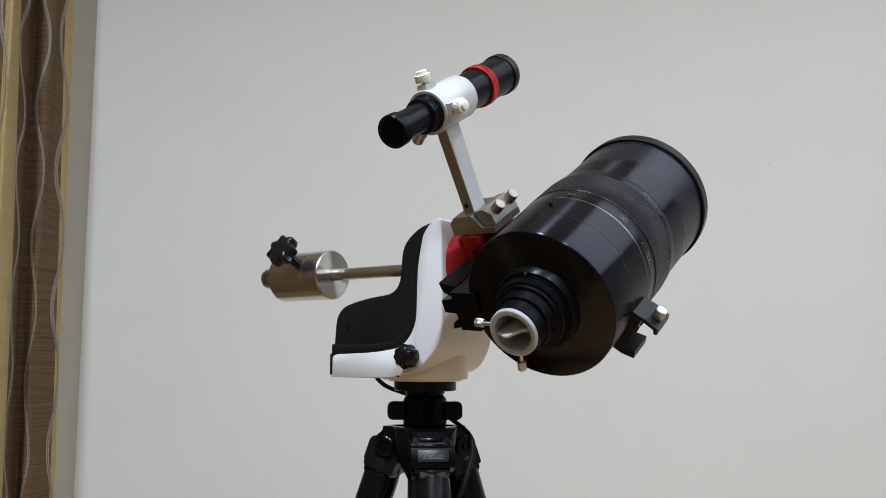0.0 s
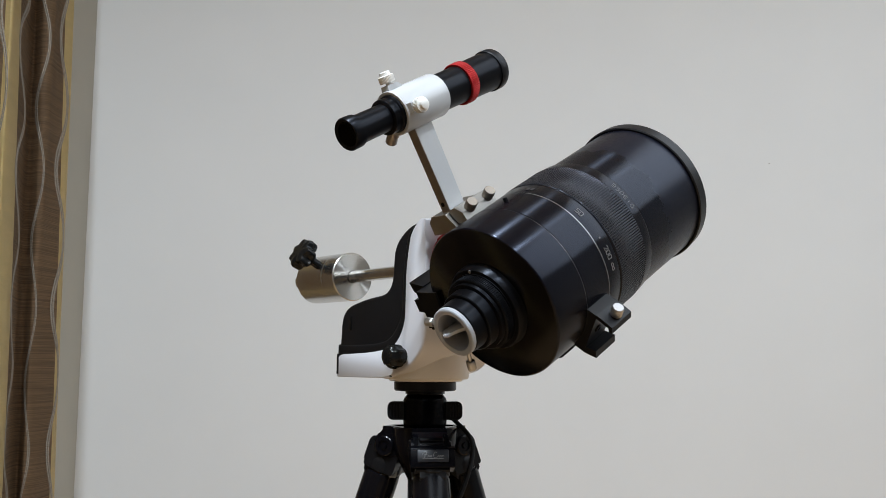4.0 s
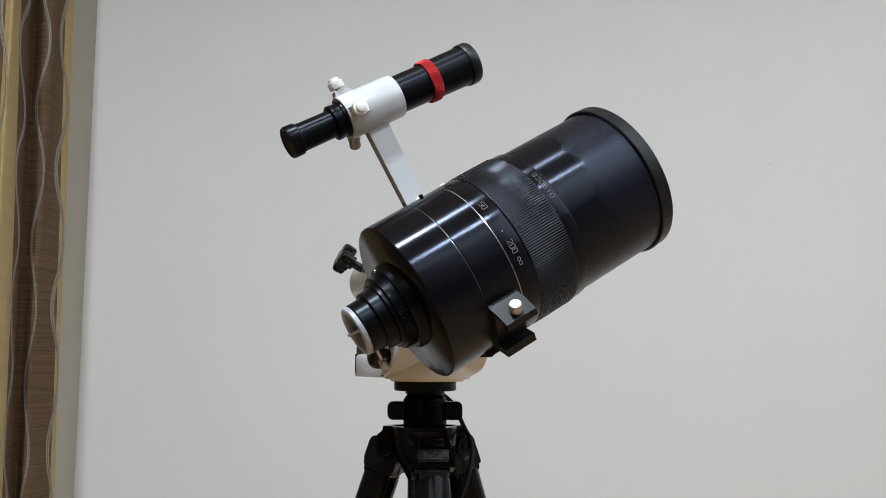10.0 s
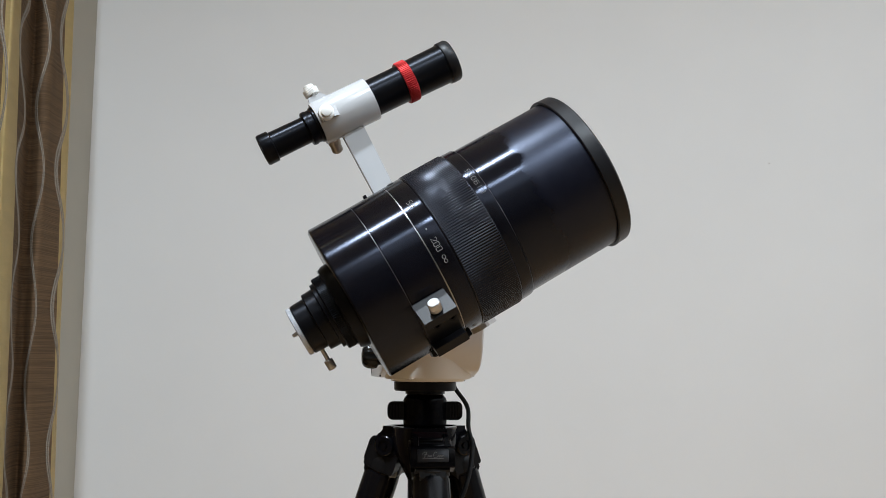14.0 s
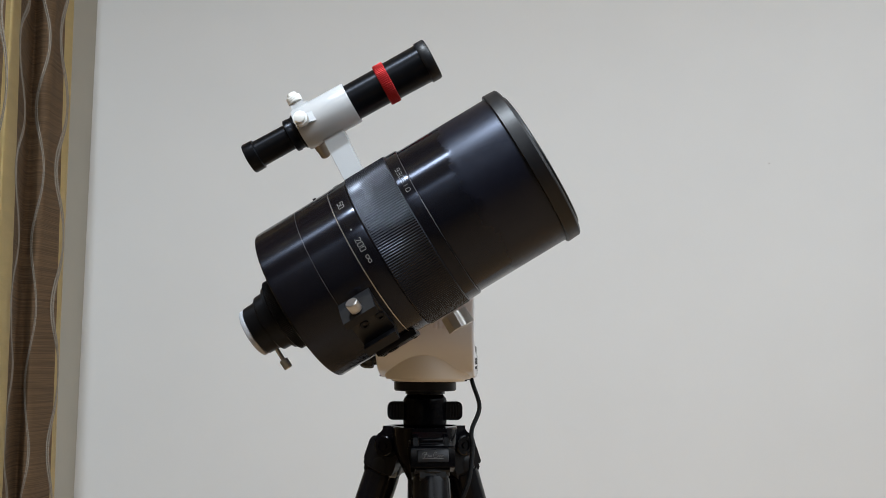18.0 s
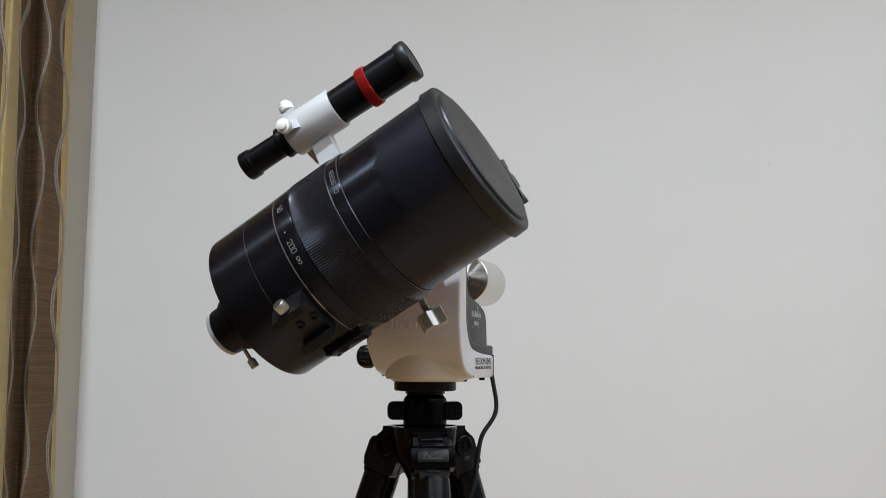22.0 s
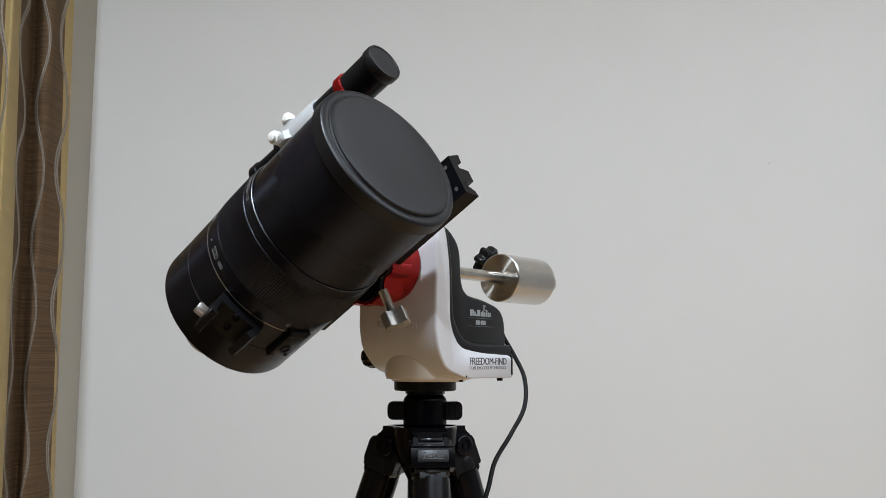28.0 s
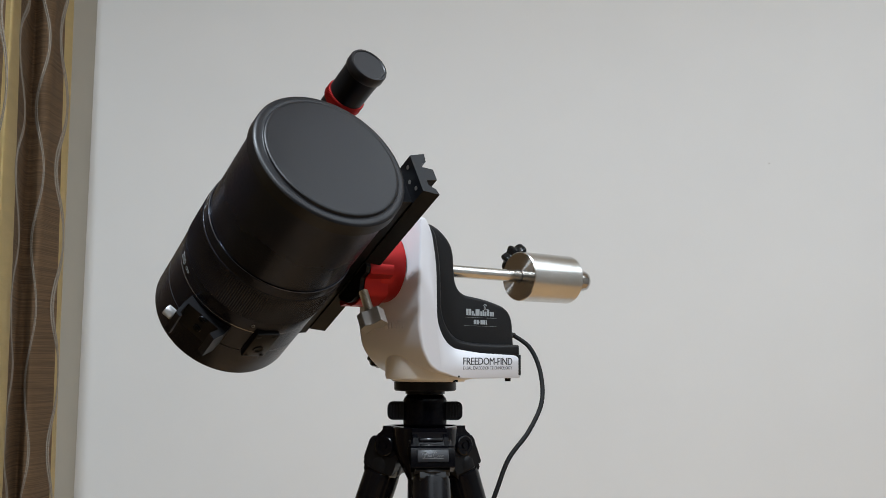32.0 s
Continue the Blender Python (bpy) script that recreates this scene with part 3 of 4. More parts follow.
def mount():
    mt = empty("telescope_mount", "white and charcoal motorised mount with red saddle on a tripod", "telescope mount")
    shell = rounded([(-0.0445, 0.1245, 0.012), (-0.0465, 0.0600, 0), (-0.0463, 0.0290, 0), (-0.0425, 0.0090, 0.014), (-0.0265, -0.0095, 0.010), (0.0040, -0.0170, 0.008), (0.0788, -0.0170, 0.002), (0.0784, 0.0042, 0.009),
                     (0.0250, 0.0062, 0.02), (-0.0080, 0.0110, 0.014), (-0.0215, 0.0300, 0.014), (-0.0230, 0.0850, 0.02), (-0.0290, 0.1130, 0.010), (-0.0380, 0.1240, 0.006)], 6)
    def roll(p):
        front = min(1.0, max(0.15, (-0.026 - p.x) / 0.012)) * min(1.0, max(0.22, (0.128 - p.y) / 0.028))
        return max(front, min(1.0, max(0.2, (0.030 - p.x) / 0.055))) if p.y < 0.002 else front

    def skewed(bm):
        for v in bm.verts:
            v.co.y -= 0.075 * v.co.x * min(1.0, max(0.0, (0.055 - v.co.y) / 0.055)) * min(1.0, max(0.0, (v.co.y + 0.043) / 0.014))
        return bm
    body = part("shell", skewed(moulded(shell, -0.0424, 0.0462, 0.0026, 5, roll)), M_WHITE, mt, "white gloss shell", m=CASE, sharp=50)
    cover = rounded([(-0.0380, 0.1225, 0.004), (-0.0200, 0.1185, 0.010), (-0.0015, 0.1035, 0.016), (0.0020, 0.0600, 0.016), (0.0425, 0.0555, 0.016), (0.0738, 0.0470, 0.020),
                     (0.0762, 0.0150, 0), (0.0768, 0.0030, 0.002), (0.0120, 0.0035, 0.01), (-0.0150, 0.0090, 0.01), (-0.0290, 0.0300, 0.01), (-0.0330, 0.1000, 0)], 6)
    cov = part("rear_cover", moulded(cover, -0.0412, 0.0404, 0.0030, 4), M_COVER, mt, "charcoal plastic cover", m=CASE, sharp=50)
    part("cover_ledge", skewed(moulded(rounded([(-0.0370, 0.1222, 0.003), (-0.0235, 0.1145, 0.010), (-0.0172, 0.0860, 0.02), (-0.0150, 0.0360, 0.014), (0.0000, 0.0185, 0.014), (0.0200, 0.0150, 0.01), (0.0480, 0.0143, 0.005), (0.0788, 0.0142, 0.001), (0.0795, 0.0030, 0), (0.0250, 0.0040, 0.005), (-0.0100, 0.0085, 0.008), (-0.0260, 0.0300, 0.008), (-0.0300, 0.0850, 0.01), (-0.0380, 0.1150, 0)], 5), -0.0420, 0.0457, 0.0032, 4)), M_COVER, cov, m=CASE)
    part("rear_strip", moulded([(0.0758, -0.0146), (0.0758, 0.0050), (0.0795, 0.0050), (0.0795, -0.0146)], -0.0427, 0.0465, 0.0010, 2), M_COVER, cov, m=CASE)
    part("port", box(-0.0418, -0.0406, 0.0585, 0.0615, 0.0270, 0.0400, 0.0004), M_KNOB, cov, "black port slot", m=CASE)
    part("power_plug", joined(rod((0.0320, 0.0745, 0.0236), (0.0320, 0.0805, 0.0236), 0.0034, 16), rod((0.0320, 0.0800, 0.0236), (0.0320, 0.0845, 0.0236), 0.0026, 16)), M_KNOB, cov, "black plug", m=CASE)
    for y in (0.072, 0.005):
        part("rubber_foot", rod((0.036, y, -0.0200), (0.036, y, -0.0165), 0.0028, 14), M_KNOB, mt, m=CASE)
    V = pose(0, 0, 0, 0, -90, 0)
    part("base_boss", solid([(-0.0200, 0.0335), (-0.0185, 0.0345), (-0.0178, 0.0392), (-0.0150, 0.0402), (0.002, 0.0400), (0.010, 0.0394), (0.017, 0.0375), (0.024, 0.033)], segs=72), M_CREAM, mt, "cream white cast base", m=pose(0.0025, 0.002, 0, 0, 0, 4.5) @ V)
    # azimuth clutch knob
    part("clutch_knob", lathe([(0, 0), (0, 0.0075), (0.004, 0.0080), (0.005, 0.0104), (0.008, 0.0111), (0.013, 0.0109), (0.0162, 0.0096), (0.0183, 0.0072), (0.0190, 0.0040), (0.0191, 0)], ridges=9, depth=0.0010, span=(0.0045, 0.0165)), M_KNOB, mt,
         "black fluted clutch knob", m=CASE @ Matrix.Translation((-0.0416, -0.0150, 0.0026)) @ pose(0, 0, 0, 0, 0, 180))
    # saddle
    part("saddle_disc", lathe([(0, 0), (0, 0.0328), (0.008, 0.0330), (0.022, 0.0326), (0.028, 0.0310), (0.030, 0.0290), (0.030, 0)], segs=72), M_RED, mt, "red anodised hub", m=Matrix.Translation((0, -0.0450, Z0)) @ pose(0, 0, 0, 0, 0, -90))
    stepped = [(-0.0300, -0.0200), (-0.0300, -0.0250), (-0.0230, -0.0275), (-0.0150, -0.0345), (-0.0080, -0.0375), (0.0050, -0.0380), (0.0095, -0.0360),
               (0.0135, -0.0300), (0.0170, -0.0270), (0.0250, -0.0275), (0.0290, -0.0240), (0.0300, -0.0200)]
    part("saddle_clamp", joined(box(-0.030, 0.030, -0.0840, -0.0700, -0.0215, 0.0400, 0.003), box(-0.030, 0.030, -0.0925, -0.0800, 0.0255, 0.0400, 0.002),
                                          box(0.015, 0.0320, -0.0750, -0.0620, -0.0040, 0.0220, 0.0025), prism(stepped, -0.0840, -0.0600, "y", 0.0008, 2)),
                  M_RED, mt, "red anodised clamp jaws", m=SADDLE)
    # black sheet over the red jaw's outer face, for the shade it lies in
    part("jaw_shade", prism([(-0.0240, -0.0190), (-0.0200, -0.0255), (-0.0130, -0.0325), (-0.0070, -0.0355), (0.0045, -0.0362), (0.0092, -0.0345), (0.0130, -0.0290), (0.0168, -0.0262), (0.0246, -0.0266), (0.0290, -0.0232), (0.0300, -0.0190)],
                             -0.0885, -0.0842, "y", 0.0005, 1), M_PLATE, mt, "black sheet for the shade on the jaw face", m=SADDLE)
    wavy = rounded([(-0.0130, -0.0045, 0.001), (-0.0065, -0.0090, 0.0012), (0.0010, -0.0050, 0.003), (0.0105, -0.0085, 0.001), (0.0135, 0.0045, 0.001), (0.0065, 0.0090, 0.0012), (-0.0010, 0.0050, 0.003), (-0.0115, 0.0085, 0.001)], 3)
    th = part("thumbscrew", prism(wavy, -0.0085, 0.0075, "z", 0.0010, 2), M_CAST, mt, "satin nickel wing thumbscrew", m=SADDLE @ Matrix.Translation((0.0095, -0.0850, -0.0640)) @ pose(0, 0, 0, 0, 0, 42) @ Matrix.Scale(0.86, 4))
    part("thread", lathe([(0, 0)] + [(0.0004 + 0.0007 * i, 0.0031 if i % 2 else 0.0041) for i in range(29)] + [(0.0205, 0)], segs=20), M_NICKEL, th, m=SADDLE @ Matrix.Translation((0.0095, -0.0850, -0.0560)) @ pose(0, 0, 0, 0, -90, 0))
    # print on the cover and the shell, on both long sides
    def side(y, z, out=0.0463):
        return CASE @ Matrix.Translation((out, y, z)) @ Matrix(((0, 0, 1, 0), (1, 0, 0, 0), (0, 1, 0, 0), (0, 0, 0, 1)))
    bold = [lettering("FREEDOM-FIND", 0.0094, 0.0001, 0.95) for k in range(2)]
    bold[1].transform(Matrix.Translation((0.00022, 0, -0.00004)))
    part("lettering", joined(*bold), M_DINK, body, "dark printed lettering", m=side(0.0365, -0.0017))
    part("lettering", lettering("DUAL ENCODER TECHNOLOGY", 0.0043, 0.0001, 0.99, swell=-0.00008), M_DINK, body, "thin dark printed lettering", m=side(0.0365, -0.0076))
    bars = [flat_bar(w * 0.86, h * 0.94, x, (h - 0.0052) / 2) for w, x, h in ((0.0030, -0.0165, 0.0062), (0.0028, -0.0132, 0.0062), (0.0026, -0.0100, 0.0044), (0.0016, -0.0075, 0.0020), (0.0056, -0.0038, 0.0062), (0.0028, 0.0010, 0.0044), (0.0020, 0.0036, 0.0058), (0.0026, 0.0063, 0.0044), (0.0028, 0.0097, 0.0062), (0.0028, 0.0131, 0.0044), (0.0020, 0.0160, 0.0044))]
    part("logo", joined(*bars), M_LOGO, mt, "silver printed logo bars", m=side(0.0322, 0.0428, out=0.0405))
    part("logo", joined(*[tube_along([(0.0036 * k * math.cos(a + 3.0 * k), 0.0036 * k * math.sin(a + 3.0 * k), 0) for k in np.linspace(0.25, 1, 10)], 0.00028, 6) for a in (0, 1.3, 2.6)]), M_LOGO, mt, "small printed swirl", m=side(0.0392, 0.0490, out=0.0405))
    part("logo", joined(flat_bar(0.0026, 0.0040, -0.0070), flat_bar(0.0026, 0.0040, -0.0036), flat_bar(0.0012, 0.0008, -0.0012), flat_bar(0.0028, 0.0040, 0.0014), flat_bar(0.0026, 0.0040, 0.0048), flat_bar(0.0008, 0.0040, 0.0076),
                        flat_bar(0.041, 0.00014, 0, 0.0040), flat_bar(0.041, 0.00014, 0, -0.0036)), M_LOGO, mt, "thin printed model bars", m=side(0.0322, 0.0345, out=0.0405))
    # raised word on the front of the shell, worn to plain bars
    word = [box(x - w * 0.42, x + w * 0.42, -0.0002, 0.0010, 0, h, 0.0003) for x, w, h in ((-0.0200, 0.0042, 0.0072), (-0.0150, 0.0036, 0.0072), (-0.0108, 0.0034, 0.0052), (-0.0072, 0.0020, 0.0018), (-0.0025, 0.0062, 0.0072), (0.0030, 0.0034, 0.0052),
                                                                        (0.0066, 0.0022, 0.0066), (0.0100, 0.0034, 0.0052), (0.0142, 0.0034, 0.0072), (0.0184, 0.0034, 0.0052), (0.0217, 0.0022, 0.0052))]
    part("raised_word", joined(*word), M_WHITE, body, "raised moulded bars", m=CASE @ Matrix.Translation((0.002, -0.0466, 0.0270)))
    for x in (0.0450, -0.0426):
        part("screw", rod((x, 0.0005, -0.0150), (x + 0.0014, 0.0005, -0.0150), 0.0009, 12), M_KNOB, mt, m=CASE)
    return mt


def counterweight():
    cw = empty("counterweight", "stainless steel counterweight on a steel bar behind the mount", "counterweight")
    Y = Matrix.Translation((0, -0.0025, Z0 + 0.0006)) @ pose(0, 0, 0, 0, 0, 91.5) @ pose(-0.0015, 0, 0)
    part("bar", solid([(-0.010, 0.0060), (0.1905, 0.0060), (0.193, 0.0060)], segs=32), M_STEEL, cw, m=Y)
    part("weight", lathe([(0.1220, 0.0066), (0.1220, 0.0242), (0.1228, 0.0250), (0.1892, 0.0250), (0.1900, 0.0242), (0.1900, 0.0066)], segs=96), M_STEEL, cw, "brushed steel cylinder", m=Y)
    for s in (0.1217, 0.1900):
        part("end_face", lathe([(s, 0.0067), (s, 0.0240), (s + 0.0003, 0.0240), (s + 0.0003, 0.0067)], segs=96, close=True), M_FACE, cw, "turned steel end face", at=Y)
    part("end_stop", solid([(0.1900, 0.0072), (0.1980, 0.0074), (0.1985, 0.0106), (0.2030, 0.0110), (0.2035, 0.0103), (0.2041, 0.0103), (0.2046, 0.0110), (0.2120, 0.0110), (0.2162, 0.0100), (0.2188, 0.0078), (0.2200, 0.0042)], segs=40), M_STUD, cw, "polished end stop", m=Y)
    # dark ring standing in for the dark reflection round the polished stop
    part("groove", lathe([(0.1984, 0.0080), (0.1984, 0.0112), (0.2002, 0.0113), (0.2002, 0.0080)], segs=40, close=True), M_KNOB, cw, "dark band painted for a reflection", m=Y)
    a = radians(28)
    dr = Vector((-math.cos(a), 0, math.sin(a)))
    K = pose(0, 0, 0, 0, 0, 1.5) @ along(Vector((0, 0.1500, Z0 + 0.002)) + dr * 0.0265, Vector((0, 0.1500, Z0 + 0.002)) + dr * 0.06)
    kn = bmesh.new()
    n = 84
    rings = []
    for s, k in ((0.0120, 0.55), (0.0125, 0.86), (0.0140, 0.96), (0.0215, 1.0), (0.0245, 0.93), (0.0258, 0.75), (0.0260, 0.35)):
        rings.append([kn.verts.new((s, k * (0.0150 + 0.0021 * math.cos(7 * 2 * math.pi * i / n)) * math.cos(2 * math.pi * i / n), k * (0.0150 + 0.0021 * math.cos(7 * 2 * math.pi * i / n)) * math.sin(2 * math.pi * i / n))) for i in range(n)])
    for A, B in zip(rings, rings[1:]):
        for i in range(n):
            kn.faces.new((A[i], A[(i + 1) % n], B[(i + 1) % n], B[i]))
    kn.faces.new(rings[0][::-1])
    kn.faces.new(rings[-1])
    knob = part("star_knob", kn, M_KNOB, cw, "black star grip knob", m=K)
    part("stem", joined(solid([(-0.002, 0.0045), (0.010, 0.0045)], segs=20), solid([(0.0080, 0.0075), (0.0125, 0.0075)], segs=20)), M_KNOB, knob, "dark screw stem", m=K)
    return cw


def on_tube(bm, r, s, phi):
    """Bends flat lettering (x along the text, y up) onto the tube: its tops point to the front."""
    for v in bm.verts:
        a = radians(phi) - v.co.x / r
        h = r + v.co.z
        v.co = (s + v.co.y, -h * math.cos(a), h * math.sin(a))
    return bm


def telescope():
    ot = empty("mirror_telescope", "black mirror lens with rubber front cap tilted up on a mount", "telescope")
    R = 0.0630
    part("rear_flange", solid([(-0.0830, R - 0.0016), (-0.0826, R - 0.0010), (-0.0815, R - 0.0009)], segs=128), M_FLANGE, ot, "black rear flange", at=TUBE)
    part("rear_body", solid([(-0.0826, R - 0.0008), (-0.0820, R - 0.0002), (-0.0812, R), (-0.0472, R), (-0.0470, R - 0.0006), (-0.0464, R - 0.0006), (-0.0462, R), (-0.0188, R + 0.0003), (-0.0186, R - 0.0006)], segs=128), M_BLACK, ot, "gloss black rear housing", at=TUBE)
    part("index_line", lathe([(-0.0187, R - 0.002), (-0.0185, R + 0.0004), (-0.0178, R + 0.0004), (-0.0175, R - 0.002)], segs=128), M_LINE, ot, "thin bright metal line", at=TUBE)
    part("edge_wear_and_glint", lathe([(-0.0474, R - 0.0002), (-0.0474, R + 0.0001), (-0.0470, R + 0.0001), (-0.0470, R - 0.0002)], segs=128, close=True), M_WEAR_GLINT, ot, "bright worn groove edge", at=TUBE)
    part("stop_pin", on_tube(joined(box(-0.0014, 0.0014, -0.0014, 0.0014, 0, 0.0026, 0.0004)), R, -0.0320, 86), M_SATIN, ot, "tiny black stop pin", at=TUBE)
    ring = part("scale_ring", lathe([(-0.0174, 0.05), (-0.0174, R + 0.0004), (-0.0045, R + 0.0008), (-0.0035, R + 0.0004), (-0.0035, 0.05)], segs=128), M_RING, ot, "black distance scale ring", at=TUBE)
    part("focus_grip", lathe([(-0.0034, 0.05), (-0.0034, R + 0.0004), (-0.0020, R + 0.0012), (-0.0019, R + 0.0012), (0.0312, R + 0.0012), (0.0313, R + 0.0010), (0.0325, R + 0.0004), (0.0325, 0.05)], ridges=204, depth=0.0006, span=(-0.00195, 0.03125), cut=(1, 0.85, 0, 0)), M_GRIP, ot,
         "grey black ribbed focusing grip", at=TUBE, sharp=100)
    nring = part("number_ring", lathe([(0.0326, 0.05), (0.0326, R + 0.0004), (0.0410, R + 0.0003), (0.0416, R + 0.0001), (0.0420, R - 0.0005), (0.0421, R - 0.0010), (0.0427, R - 0.0010), (0.0429, 0.05)], segs=128), M_RING, ot, "black ring with a number", at=TUBE)
    # bright ring that paints the lamp's glint on the rounded edge
    part("edge_wear_and_glint", lathe([(0.0417, R - 0.0003), (0.0418, R + 0.0001), (0.0422, R - 0.0003), (0.0421, R - 0.0006)], segs=128, close=True), M_WEAR_GLINT, ot, "ring edge with a painted glint", at=TUBE)
    part("hood", lathe([(0.0428, 0.05), (0.0429, R - 0.0012), (0.1190, R - 0.0016), (0.1200, 0.056)], segs=128), M_HOOD, ot, "worn black lens hood", at=TUBE)
    part("front_cap", lathe([(0.1186, R - 0.003), (0.1182, R + 0.0000), (0.1190, R + 0.0009), (0.1286, R + 0.0003), (0.1297, R - 0.0007), (0.1303, R - 0.0022), (0.1305, R - 0.0040), (0.1304, R - 0.0060), (0.1302, R - 0.0065), (0.1306, R - 0.0070), (0.1320, R - 0.0074), (0.1326, R - 0.0082), (0.1327, R - 0.0100), (0.1325, 0.03), (0.1324, 0)], segs=128), M_RUBBER, ot, "matt black rubber cap", at=TUBE)
    # engraved scale
    for text, phi in (("50", 36.0), ("200", 2.4)):
        part("lettering", on_tube(engraved(text, 0.0043, 0.86, 0.00025), R + 0.0008, -0.0110, phi), M_INK, ring, "white engraved figures")
    part("lettering", on_tube(lettering("\u221e", 0.0078, 0.00015, swell=-0.00012), R + 0.0008, -0.0110, -8.2), M_INK, ring, "white engraved infinity sign")
    part("dot", on_tube(flat_bar(0.0011, 0.0011), R + 0.0008, -0.0117, 14.1), M_INK, ring)
    part("worn_figures", on_tube(joined(flat_bar(0.0026, 0.0042, -0.0020), flat_bar(0.0026, 0.0042, 0.0020)), R + 0.0008, -0.0115, 78.0), M_WEAR_GLINT, ring, "worn engraved figures")
    part("index_ring", on_tube(joined(tube_along([(0.0013 * math.cos(a), 0.0015 * math.sin(a), 0) for a in np.linspace(0, 2 * math.pi, 17)], 0.00028, 6)), R + 0.0008, -0.0100, -74.0), M_INK, ring, "small engraved ring mark")
    part("lettering", on_tube(engraved("930610", 0.0034, 0.95, 0.00020, 1.32), R + 0.0004, 0.0374, 27.5), M_INK, nring, "white engraved number")
    # camera-side adapter
    REAR = TUBE @ pose(-0.0017, 0, 0)
    ad = part("adapter", lathe([(-0.0805, 0), (-0.0805, 0.0350), (-0.0860, 0.0345), (-0.0890, 0.0330), (-0.0892, 0.0302), (-0.0900, 0.0302), (-0.0900, 0)], segs=72), M_SATIN, ot, "black stepped rear adapter", m=REAR)
    part("knurled_ring", lathe([(-0.0898, 0), (-0.0898, 0.0285), (-0.0904, 0.0296), (-0.0965, 0.0296), (-0.0972, 0.0285), (-0.0972, 0)], ridges=120, depth=0.0005, span=(-0.0966, -0.0903)), M_SATIN, ad, m=REAR)
    part("collar", lathe([(-0.0970, 0), (-0.0970, 0.0266), (-0.1000, 0.0264), (-0.1004, 0.0236), (-0.1085, 0.0232), (-0.1092, 0.0225), (-0.1094, 0.0203), (-0.1200, 0.0199), (-0.1207, 0.0192), (-0.1207, 0.0180), (-0.1000, 0.0180)], segs=64), M_SATIN, ad, m=REAR)
    cap = part("dust_cap", lathe([(-0.1040, 0), (-0.1040, 0.0140), (-0.1215, 0.0147), (-0.1242, 0.0150), (-0.1246, 0.0156), (-0.1246, 0.0186), (-0.1240, 0.0194), (-0.1211, 0.0195), (-0.1210, 0.0176), (-0.1040, 0.0165), (-0.1030, 0)], segs=64), M_CAP, ad, "milky white plastic dust cap", m=REAR)
    part("cap_web", prism([(-0.1035, -0.0146), (-0.1035, 0.0146), (-0.1232, 0.0146), (-0.1250, 0.0095), (-0.1288, 0.0065), (-0.1290, 0.0015), (-0.1246, -0.0020), (-0.1215, -0.0055), (-0.1200, -0.0146)], -0.0011, 0.0011, "z", 0.0004), M_CAP, cap, m=REAR @ pose(0, 0, 0, -4, 0, 0))
    part("set_screw", rod((-0.0900, -0.0025, 0.0318), (-0.0886, -0.0025, 0.0318), 0.0013, 12), M_CHROME, ad, "tiny bright set screw", m=REAR)
    for ang in (-103, 172):
        a = radians(ang)
        d = Vector((0, -math.cos(a), math.sin(a)))
        p0 = Vector((-0.1150, 0, 0))
        sc = part("lock_screw", rod(p0 + d * 0.018, p0 + d * 0.0300, 0.0016, 14), M_CHROME, ad, "chrome locking screw", m=REAR)
        part("screw_head", lathe([(0, 0), (0, 0.0030), (0.0005, 0.0034), (0.0072, 0.0034), (0.0078, 0.0029), (0.0078, 0)], ridges=30, depth=0.00015, span=(0.0004, 0.0073)), M_CHROME, sc, m=REAR @ along(p0 + d * 0.0295, p0 + d * 0.04))
    # finder shoe on the rear housing
    n40 = radians(42.0)
    SH = TUBE @ Matrix(((1, 0, 0, -0.0340), (0, -math.sin(n40), -math.cos(n40), 0), (0, math.cos(n40), -math.sin(n40), 0), (0, 0, 0, 1)))   # along, up round the tube, outward
    shoe = part("finder_shoe", prism([(-0.0205, 0.0600), (-0.0205, 0.0690), (0.0195, 0.0690), (0.0195, 0.0600)], -0.0135, 0.0120, "x", 0.0005), M_SHOE, ot, "black finder shoe", m=SH)
    part("upper_lip", prism([(0.0168, 0.0685), (0.0158, 0.0803), (0.0128, 0.0820), (0.0136, 0.0846), (0.0185, 0.0830), (0.0200, 0.0685)], -0.0135, 0.0120, "x", 0.0005), M_SHOE, shoe, m=SH)
    part("lower_lip", prism([(-0.0150, 0.0685), (-0.0120, 0.0780), (-0.0180, 0.0800), (-0.0210, 0.0685)], -0.0135, 0.0120, "x", 0.0005), M_SHOE, shoe, m=SH)
    for s in (-0.0042, 0.0085):
        part("bolt", lathe([(0, 0.0018), (0.0016, 0.0018), (0.0016, 0.0033), (0, 0.0036)], segs=24), M_SATIN, shoe, m=SH @ Matrix.Translation((s, 0.0, 0.0688)) @ pose(0, 0, 0, 0, -90, 0))
    ts = part("clamp_screw", rod((-0.0010, 0.0150, 0.0772), (-0.0010, 0.0225, 0.0772), 0.0017, 14), M_CHROME, shoe, "chrome clamp screw", m=SH)
    part("screw_head", lathe([(0, 0), (0, 0.0040), (0.0006, 0.0046), (0.0074, 0.0046), (0.0080, 0.0040), (0.0080, 0)], ridges=34, depth=0.0002, span=(0.0005, 0.0075)), M_CHROME, ts, m=SH @ Matrix.Translation((-0.0010, 0.0195, 0.0772)) @ pose(0, 0, 0, 0, 0, 90))
    # tripod foot under the rear housing
    ft = part("foot_block", box(-0.0480, -0.0140, -0.0130, 0.0070, -0.0668, -0.0600, 0.0008), M_PLATE, ot, "black tapped foot block", m=TUBE)
